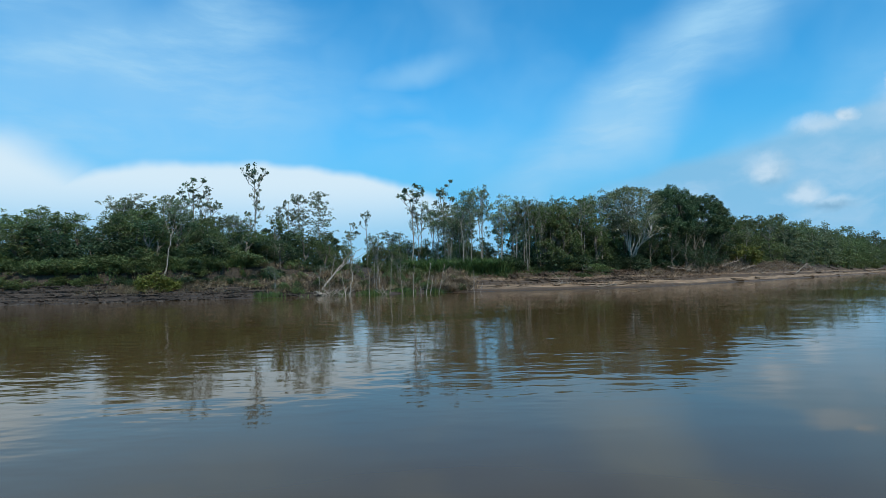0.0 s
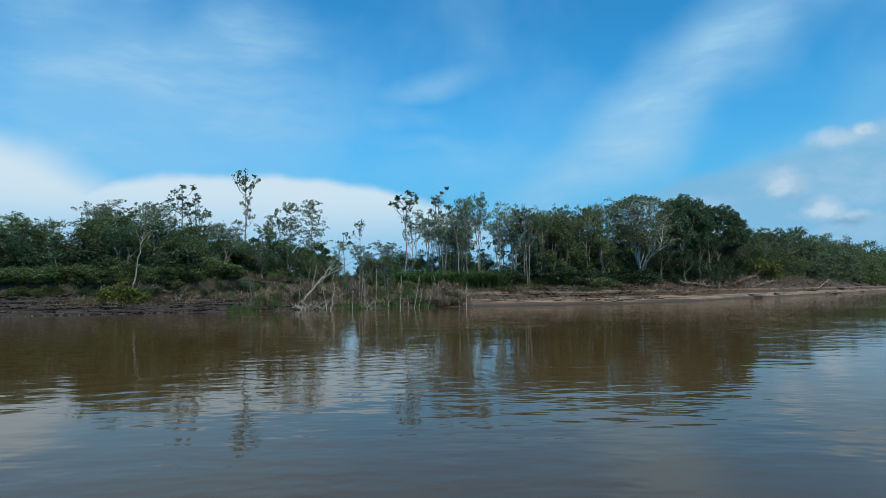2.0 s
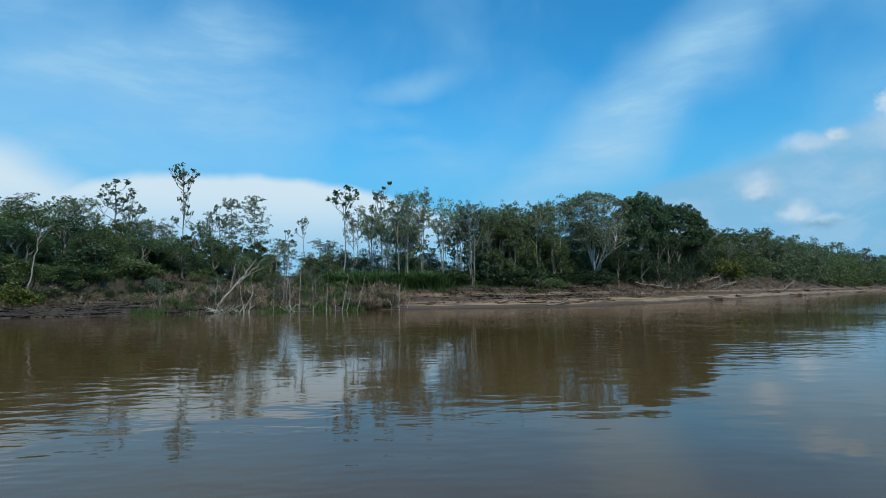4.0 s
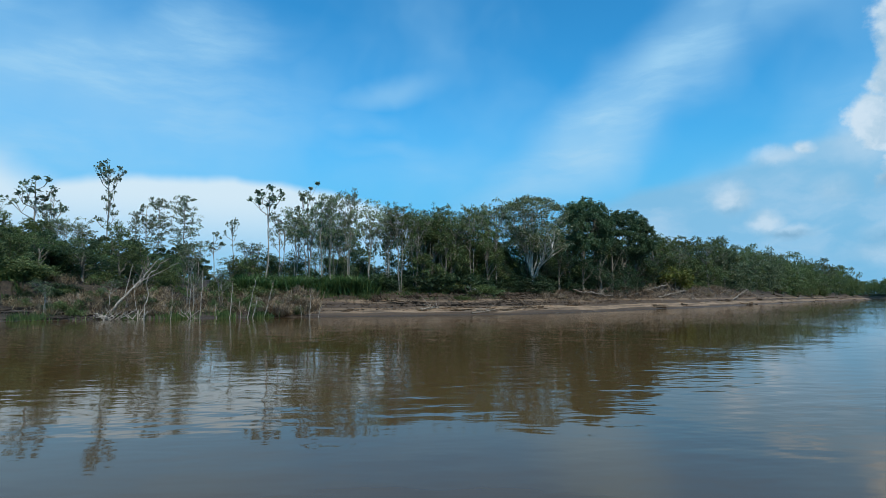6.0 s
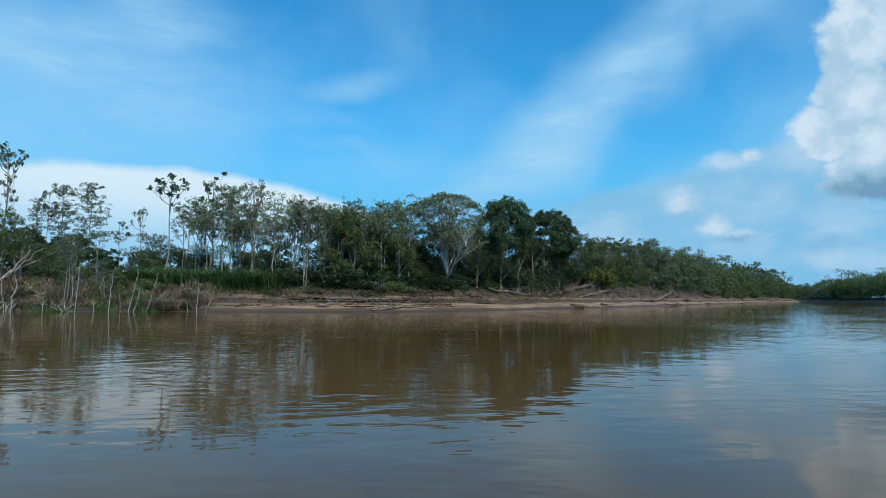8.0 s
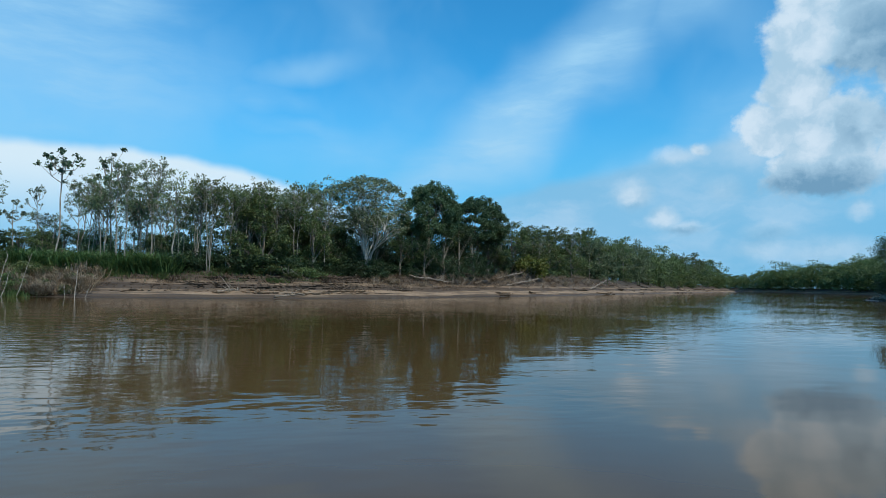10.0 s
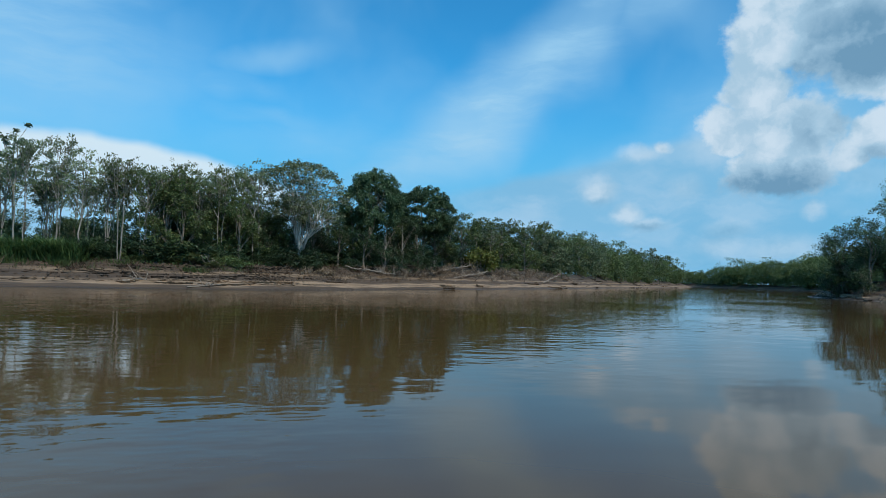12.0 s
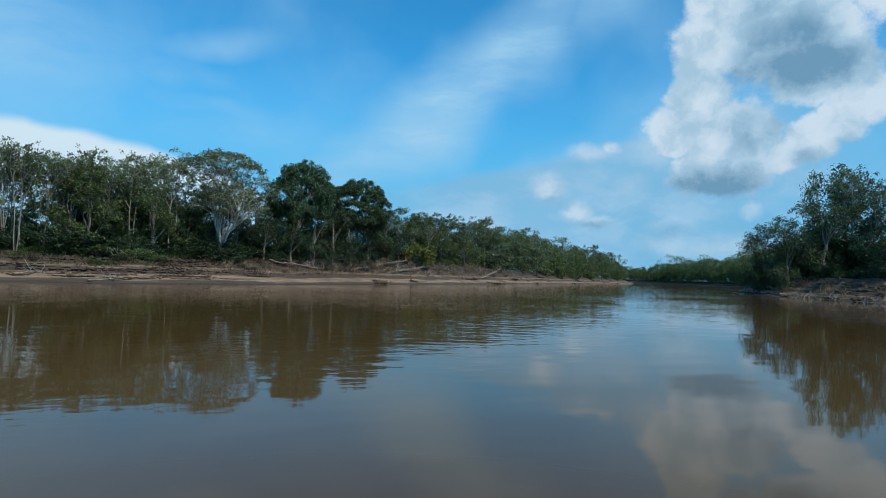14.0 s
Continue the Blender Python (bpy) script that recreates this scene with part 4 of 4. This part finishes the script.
scatter("dark_bush", 16, 110, 142, 10, 15, 2.0, 4.5, 0.9, 1.4, right=True)
scatter("dry_bush", 44, -22, 5, 2.0, 11, 0.6, 2.2, 0.7, 1.5, sink=0.15)
for x, y, h, w in ((-19, 95.5, 6.4, 6.5), (-26, 95.5, 5.9, 6.5), (-31.5, 95.5, 5.6, 6.0), (-23, 98, 6.6, 6.0), (-37, 93, 5.2, 6.0)):
    plant("draped", x, y, h, w)
scatter("dry_bush", 24, -42, -20, 3.5, 9, 0.6, 1.4, 1.0, 1.8, sink=0.15)
scatter("dry_bush", 26, 42, 130, 5.5, 9, 0.8, 2.0, 1.2, 2.0, sink=0.15)
scatter("bush", 40, -26, 3, 1.5, 11, 0.7, 2.2, 0.8, 1.4)
scatter("bush", 14, -9, -1, 8, 12, 1.6, 3.0, 0.9, 1.4)
scatter("dry_bush", 9, -3, 4, 1.5, 8, 0.8, 2.0, 0.9, 1.5, sink=0.15)
for x, y, h, w in ((22.6, 102.2, 1.7, 3.0), (24.6, 102.8, 2.3, 3.4), (26.8, 103.0, 2.0, 3.2), (28.6, 103.4, 1.5, 2.6), (25.6, 101.4, 1.2, 2.4)):
    plant("bush", x, y, h, w)
plant("yellow_bush", -39.2, 80.0, 4.0, 3.8, 0.5)
plant("yellow_bush", -37.3, 80.8, 2.9, 2.6, 0.4)


# ---- grass, straw and brush ----
def blades(name, label, mat, count, x0, x1, d0, d1, l0, l1, wide, seed, lean=0.35, patch=0.0, right=False, tangle=0.0):
    """Bent strips that stand in the bank; tangle: how far they lie down at random."""
    rng = np.random.default_rng(seed)
    made, spots = Shape(), []
    line, side = (LINE_RIGHT, SIDE_RIGHT) if right else (LINE_LEFT, SIDE_LEFT)
    keep = np.where((line[:, 0] >= x0) & (line[:, 0] <= x1))[0]
    tries, heart, hearts = 0, None, []
    while len(spots) < count and tries < count * 6:
        tries += 1
        if heart is None or rng.random() < 0.05:
            heart = (keep[rng.integers(0, len(keep))], rng.uniform(d0, d1), rng.uniform(0.5, 1.15))
        i, d, vigour = heart
        c = line[i] + side[i] * d
        x, y = c + rng.normal(size=2) * 0.32
        if noise.noise((x * 0.45, y * 0.45, seed)) + 0.25 * rng.normal() < patch:
            heart = None
            continue
        hearts.append((x - c[0], y - c[1], vigour))
        reach = float(reach_at(line[i][0])) if not right else 9.0
        spots.append((x, y, float(rise(d, reach, line[i][0] if not right else 64.0))))
    p = np.array(spots)
    m = len(p)
    hearts = np.array(hearts)
    turn = np.arctan2(hearts[:, 1], hearts[:, 0]) + rng.normal(size=m) * 0.5
    out = np.stack([np.cos(turn), np.sin(turn), np.zeros(m)], 1)
    length = (rng.uniform(l0, l1, m) * hearts[:, 2])[:, None]
    up = np.array([0, 0, 1.0]) * (1 - tangle * rng.random((m, 1)))
    across = np.stack([-np.sin(turn + 0.8), np.cos(turn + 0.8), np.zeros(m)], 1) * wide * 0.5
    k = lean * rng.uniform(0.3, 1.6, (m, 1)) + tangle * rng.random((m, 1))
    base = p - (0, 0, 0.12)
    if tangle:
        base = base + (0, 0, 1) * rng.random((m, 1)) * l1 * 0.35
    mid = base + up * length * 0.6 + out * length * k * 0.35
    tip = base + up * length * (1.0 - 0.35 * np.clip(k, 0, 1.2)) + out * length * k
    v = np.stack([base - across, base + across, mid + across * 0.8, mid - across * 0.8, tip + across * 0.15, tip - across * 0.15], 1).reshape(-1, 3)
    j = np.arange(m)[:, None] * 6
    made.add(v, np.concatenate([j + (0, 1, 2, 3), j + (3, 2, 4, 5)]))
    return tagged(new(name, made.mesh(name, mat)), label, "brush" if mat in (DRY, STRAW, DRIFT_LEAF) else "grass", kind="stuff")


blades("bank_grass", "tall green cane grass along the top of the bank", GRASS, 15000, -112, -25, 9.4, 16, 0.8, 2.4, 0.11, 3, 0.9, patch=-0.2)
blades("hanging_grass", "short green grass hanging over the mud ledges", GRASS, 5000, -112, -25, 7.4, 9.4, 0.4, 1.0, 0.09, 4, 0.9, patch=0.0)
blades("cane_grass", "dense stand of bright green cane grass", CANE, 17000, -5, 13, 11.5, 18, 1.5, 3.0, 0.13, 6, 0.85, patch=-0.6)
blades("slope_grass", "low green grass on the slope below the cane", GRASS, 4500, -3, 14, 9.5, 13, 0.35, 0.9, 0.07, 7, 0.6, patch=-0.05)
blades("reed", "green reeds at the water's edge", GRASS, 3200, -25, 1, -0.4, 2.2, 0.4, 1.0, 0.06, 8, 0.3, patch=0.0)
blades("forest_edge_grass", "low grass and weeds at the forest edge", GRASS, 5000, 14, 60, 11.5, 15, 0.3, 0.9, 0.07, 9, 0.6, patch=0.05)
blades("dry_brush", "tangled dry straw-coloured brush on the bank", DRY, 7500, -24, 5, 1.0, 12.5, 0.5, 1.7, 0.06, 10, 0.5, patch=0.02, tangle=0.5)
blades("straw_clump", "pale golden dry straw hanging over the bank", STRAW, 5200, -1.8, 4.4, 1.0, 8.0, 0.6, 1.6, 0.055, 16, 1.2, patch=-0.2, tangle=0.5)
blades("slope_straw", "patchy pale straw and dead leaves on the slope", STRAW, 4200, -14, -1, 3.0, 9.5, 0.4, 1.0, 0.05, 17, 1.0, patch=0.08, tangle=0.8)
blades("dead_twigs", "grey-brown dead twigs on the mud bank", DRY, 7000, -46, -18, 3.0, 10, 0.4, 1.2, 0.04, 11, 0.5, patch=0.0, tangle=0.8)
blades("drift_twigs", "brown tangle of drifted twigs and roots", DRY, 5000, 40, 130, 4.5, 9.5, 0.6, 1.7, 0.06, 12, 0.8, patch=0.0, tangle=0.8)
blades("beach_litter", "brown dead sticks and leaves on the upper beach", DRIFT_LEAF, 5200, 4, 60, 7.5, 14.0, 0.3, 1.1, 0.06, 14, 0.9, patch=-0.05, tangle=0.95)
blades("beach_weed", "low green weeds on the upper beach", GRASS, 2600, 6, 36, 8.5, 13.5, 0.25, 0.7, 0.06, 15, 0.7, patch=0.1)
blades("right_bank_twigs", "brown tangle of drifted twigs on the bank", DRY, 2500, 100, 146, 2.0, 7.5, 0.6, 1.7, 0.08, 13, 0.8, patch=-0.1, right=True, tangle=0.8)


# ---- drowned saplings, snags and driftwood ----
def limb_mesh(rng, foot, tip, r0, r1, mat, name="branch"):
    made, reach = Shape(), math.dist(foot, tip)
    steps = max(2, int(reach / 0.6))
    made.tube(crooked(rng, foot, tip, steps, 0.012 * min(reach, 2.5) if r0 < 0.07 else 0.03 * min(reach, 2.5)), np.linspace(r0, r1, steps + 1), 6)
    return made.mesh(name, mat, True)


def stick(name, label, category, lines, mat, group="", main="stem"):
    """A piece of dead wood: tapered limbs, each a foot, a tip and two radii; the first is the main one."""
    rng = np.random.default_rng(len(lines) + int(abs(lines[0][0][0]) * 10))
    root = tagged(new(name), label, category, group)
    for i, (foot, tip, r0, r1) in enumerate(lines):
        part(main if i == 0 else "branch", limb_mesh(rng, foot, tip, r0, r1, mat), root)
    return root


def twigs(rng, foot, tip, count, length, r=0.025):
    """Side twigs along a limb."""
    foot, tip, out = np.array(foot, float), np.array(tip, float), []
    for i in range(count):
        p = foot + (tip - foot) * rng.uniform(0.45, 1.0)
        q = p + rng.normal(size=3) * (0.5, 0.5, 0.25) * length + (0, 0, 0.5 * length)
        out.append((p, q, r, r * 0.35))
    return out


wood_rng = np.random.default_rng(77)
# stems that stand in the shallows: foot x, foot y, top x, top height, radius
for x, y, tx, top, r in ((-4.2, 84.9, -4.0, 4.3, 0.06), (-1.8, 85.2, -1.2, 2.6, 0.06), (-3.0, 85.1, -3.3, 1.9, 0.04), (-7.4, 84.6, -7.3, 5.4, 0.06), (-12.9, 83.2, -12.7, 4.6, 0.09), (-10.5, 84.2, -10.4, 2.4, 0.05),
                         (-2.4, 85.4, -1.6, 4.3, 0.06), (-0.6, 85.5, 0.5, 4.3, 0.055), (4.6, 85.9, 4.7, 3.2, 0.06), (-13.6, 83.4, -14.4, 4.2, 0.045), (-5.6, 84.9, -5.9, 1.6, 0.05), (5.4, 86.0, 6.0, 1.4, 0.04), (3.8, 85.8, 3.5, 1.2, 0.04)):
    foot, tip = (x, y, -0.5), (tx, y + 0.3, top)
    stick("drowned_sapling", "bare pale sapling stem standing in the shallow water", "sapling", [(foot, tip, r * 0.8, r * 0.4)] + twigs(wood_rng, foot, tip, 3, 0.8, r * 0.3), DEADWOOD, "drowned saplings")
# small leafy trees at the water's edge
for x, y, h, w in ((-23.6, 83.5, 4.2, 2.6), (-17.8, 85.5, 4.4, 2.6), (-9.4, 88.0, 6.0, 3.0), (-6.3, 88.5, 5.6, 2.6)):
    plant("sparse", x, y, h, w)
# bleached crown of a fallen tree in the shallows
for cx, cy, spread, count in ((-16.2, 82.6, 1.9, 22), (-13.6, 83.4, 1.2, 10), (-8.6, 84.6, 1.1, 10)):
    limbs = []
    for i in range(count):
        a = wood_rng.uniform(0, 6.28)
        p = np.array([cx + wood_rng.normal() * 0.4, cy + wood_rng.normal() * 0.3, wood_rng.uniform(-0.2, 0.3)])
        q = p + np.array([math.cos(a) * spread * wood_rng.uniform(0.5, 1.1), math.sin(a) * 0.7, wood_rng.uniform(0.1, 1.1)])
        limbs.append((p, q, 0.06, 0.02))
        limbs += twigs(wood_rng, p, q, 2, 0.5, 0.02)
    stick("bleached_snag", "bleached white tangle of dead branches in shallow water", "snag", limbs, DEADWOOD, "bleached snags")
# dead trees that lean over the brush
lean = [((-17.4, 85.0, 0.8), (-13.2, 86.6, 6.6), 0.16, 0.05), ((-15.8, 85.6, 3.0), (-11.6, 86.2, 6.9), 0.08, 0.03), ((-15.0, 85.9, 4.0), (-10.6, 86.4, 6.4), 0.06, 0.02), ((-16.2, 85.4, 2.4), (-15.4, 85.6, 6.2), 0.06, 0.02)]
stick("leaning_dead_tree", "fallen dead tree leaning over the dry brush", "dead tree", lean + twigs(wood_rng, lean[0][0], lean[0][1], 9, 1.3, 0.03), DEADWOOD)
lean = [((-39.3, 83.4, 3.0), (-38.4, 84.0, 10.2), 0.10, 0.05)]
lean += [(np.array(lean[0][0]) * (1 - g) + np.array(lean[0][1]) * g, np.array(lean[0][1]) + (a, b2, c), 0.04, 0.015) for g, a, b2, c in ((0.8, -1.4, 0.3, 1.6), (0.85, 1.3, 0.5, 1.9), (0.95, -0.5, -0.6, 2.4), (0.95, 0.7, -0.4, 2.6), (0.75, 1.7, 0.0, 0.9))]
leaning = stick("leaning_tree", "slender pale trunk leaning above the mud bank, thin crown", "tree", lean, BARK_PALE)
tuft = Shape()
for foot, tip, r0, r1 in lean[1:]:
    for i in range(5):
        tuft.leaves(clump(wood_rng, tip + wood_rng.normal(size=3) * (0.55, 0.55, 0.35), 0.5, 16, 0.6), wood_rng.uniform(0.16, 0.32, 16), wood_rng)
part("crown", tuft.mesh("crown", LEAF_PALE), leaning)
# drift logs on the beach
for a, b2, r, label in (((57.8, 127.7, 2.3), (73.5, 145.2, 5.0), 0.22, "long fallen grey trunk lying on the beach"), ((46.0, 113.5, 3.0), (52.0, 119.0, 2.3), 0.12, "thin fallen branch lying on the beach"),
                        ((43.0, 112.0, 3.4), (50.0, 117.0, 2.4), 0.10, "thin fallen branch lying on the beach"), ((17.5, 91.6, 0.75), (20.0, 92.0, 0.85), 0.11, "short dark log stranded on the sand"),
                        ((24.0, 91.3, 0.25), (27.5, 92.6, 0.45), 0.10, "short dark log stranded on the sand"), ((66.0, 133.0, 2.1), (79.0, 147.0, 3.8), 0.16, "long fallen grey trunk lying on the beach"),
                        ((100.0, 166.0, 1.4), (112.0, 180.0, 4.2), 0.2, "long fallen grey trunk lying on the beach")):
    stick("drift_log", label, "log", [(a, b2, r, r * 0.5)] + twigs(wood_rng, a, b2, 8, 1.6, 0.05), DRIFT, "drift logs")
# dead fronds against the bush above the beach
limbs = []
for i in range(9):
    p = np.array([25.0 + wood_rng.normal() * 0.5, 101.8, 3.0])
    limbs.append((p, p + np.array([wood_rng.normal() * 1.1, -0.9, wood_rng.uniform(0.1, 1.3)]), 0.05, 0.02))
stick("dead_frond", "pale dead palm frond lying below a green bush", "palm frond", limbs, DEADWOOD)
# heaps of roots and branches at the forest's foot
for cx, cy, cz, spread, count in ((63, 133, 2.2, 3.2, 40), (70, 140, 2.6, 3.4, 44), (77, 146, 2.4, 3.6, 40), (54, 124, 2.6, 2.6, 24), (90, 160, 2.2, 3.6, 30), (104, 176, 2.0, 4.0, 30), (122, 196, 2.0, 4.0, 26), (134, 100, 2.2, 2.6, 34), (131, 93, 2.4, 2.8, 34), (127, 84, 2.4, 2.6, 24)):
    limbs = []
    for i in range(count):
        a, u = wood_rng.uniform(0, 6.28), wood_rng.uniform(0.3, 1.0)
        p = np.array([cx + wood_rng.normal() * spread * 0.5, cy + wood_rng.normal() * spread * 0.5, 0])
        p[2] = land_height(p[0], p[1]) + wood_rng.uniform(-0.1, 0.3)
        q = p + np.array([math.cos(a) * spread * u * 0.7, math.sin(a) * spread * u * 0.7, wood_rng.uniform(0.0, 1.4)])
        limbs.append((p, q, 0.075, 0.025))
    stick("driftwood_heap", "heap of brown drifted branches and roots on the bank", "driftwood", limbs, DRIFT, "driftwood heaps")


# ---- ledges of layered mud ----
def ledges(name, label, count, x0, x1, d0, d1, l0, l1, seed, right=False, heavy=1.0, broad=1.0):
    """Thin broken plates of mud that jut from the bank, one over another."""
    rng = np.random.default_rng(seed)
    made = Shape()
    line, side = (LINE_RIGHT, SIDE_RIGHT) if right else (LINE_LEFT, SIDE_LEFT)
    keep = np.where((line[:, 0] >= x0) & (line[:, 0] <= x1))[0]
    for i in range(count):
        k = keep[rng.integers(0, len(keep))]
        d = d0 + (d1 - d0) * rng.random() ** 1.2
        n2 = side[k]
        t2 = np.array([n2[1], -n2[0]]) * (1 if not right else -1)
        long, deep, thick = rng.uniform(l0, l1), rng.uniform(0.4, 1.2) * broad, rng.uniform(0.10, 0.30) * heavy
        m = max(5, int(long / 0.25))
        c = line[k] + n2 * d
        z = float(rise(d, float(reach_at(line[k][0])) if not right else 9.0, line[k][0] if not right else 64.0)) + rng.uniform(-0.08, 0.14) * heavy
        tilt = rng.normal() * 0.025 * heavy
        ragged = np.cumsum(rng.normal(size=m + 1)) * 0.11 + rng.normal(size=m + 1) * 0.07
        rows = []
        for j in range(m + 1):
            u = j / m - 0.5
            e = math.sqrt(max(0.0, 1 - (2 * u) ** 4))
            front = (-deep * 0.5 + ragged[j] * (1 if abs(ragged[j]) < 0.8 else 0.5)) * e * rng.uniform(0.7, 1.15)
            h = thick * (0.25 + 0.75 * e) * rng.uniform(0.5, 1.4)
            base = c + t2 * u * long
            zz = z + tilt * u * long + rng.normal() * 0.025
            f, g = base + n2 * front, base + n2 * deep * 0.6
            rows += [(f[0] + n2[0] * 0.30, f[1] + n2[1] * 0.30, zz - h - 0.3), (f[0], f[1], zz - h * 0.6), (f[0] + n2[0] * 0.05, f[1] + n2[1] * 0.05, zz), (g[0], g[1], zz - 0.06), (g[0], g[1], zz - h - 0.5)]
        faces = [(j * 5 + a, j * 5 + 5 + a, j * 5 + 5 + (a + 1) % 5, j * 5 + (a + 1) % 5) for j in range(m) for a in range(5)]
        made.add(rows, faces)
    return tagged(new(name, made.mesh(name, MUD)), label, "mud ledge", kind="stuff")


ledges("mud_ledge", "broken dark plates of layered mud on the bank", 520, -112, -16, 0.1, 8.0, 1.2, 7.0, 301, False, 1.3, 1.2)
ledges("beach_ledge", "low ragged ledges of brown sandy mud on the beach", 100, 3, 46, 3.0, 11.0, 1.5, 8.0, 305, False, 0.24, 0.5)
ledges("far_mud_ledge", "worn ledges of mud below the far trees", 70, 62, 305, 0.3, 7.0, 3.0, 12.0, 303)
ledges("right_mud_ledge", "broken mud ledges on the opposite bank", 160, 95, 150, 0.2, 7.0, 1.5, 6.0, 304, True)


# ---- clods and crumbled mud ----
def clods(name, label, count, x0, x1, d0, d1, s0, s1, seed, right=False):
    """Angular lumps of mud that lie on the bank."""
    rng = np.random.default_rng(seed)
    made = Shape()
    line, side = (LINE_RIGHT, SIDE_RIGHT) if right else (LINE_LEFT, SIDE_LEFT)
    keep = np.where((line[:, 0] >= x0) & (line[:, 0] <= x1))[0]
    box = np.array([(x, y, z) for z in (-1, 1) for y in (-1, 1) for x in (-1, 1)], float)
    faces = [(0, 2, 3, 1), (4, 5, 7, 6), (0, 1, 5, 4), (2, 6, 7, 3), (0, 4, 6, 2), (1, 3, 7, 5)]
    for i in range(count):
        k = keep[rng.integers(0, len(keep))]
        d = rng.uniform(d0, d1)
        p = line[k] + side[k] * d
        z = float(rise(d, float(reach_at(line[k][0])) if not right else 9.0, line[k][0] if not right else 64.0))
        s = s0 + (s1 - s0) * rng.random() ** 3
        v = box * (0.75 + 0.5 * rng.random((8, 3))) * np.array([rng.uniform(0.7, 1.8), rng.uniform(0.7, 1.4), 0.5]) * s * 0.5
        v[4:, :2] *= 0.65
        a = rng.uniform(0, 6.28)
        turn = np.array([[math.cos(a), math.sin(a), 0], [-math.sin(a), math.cos(a), 0], [0, 0, 1]])
        made.add(v @ turn + (p[0], p[1], z + s * 0.1), faces)
    return tagged(new(name, made.mesh(name, MUD)), label, "mud clods", kind="stuff")


clods("mud_clods", "crumbled dark clods of mud on the bank", 1300, -112, -12, 0.3, 8.5, 0.12, 0.7, 401)
clods("beach_clods", "crumbled brown clods of mud on the beach", 2600, 2, 62, 4.0, 13.0, 0.08, 0.42, 402)
clods("right_bank_clods", "crumbled mud and stones on the opposite bank", 900, 100, 166, 0.5, 9.0, 0.15, 0.9, 403, True)
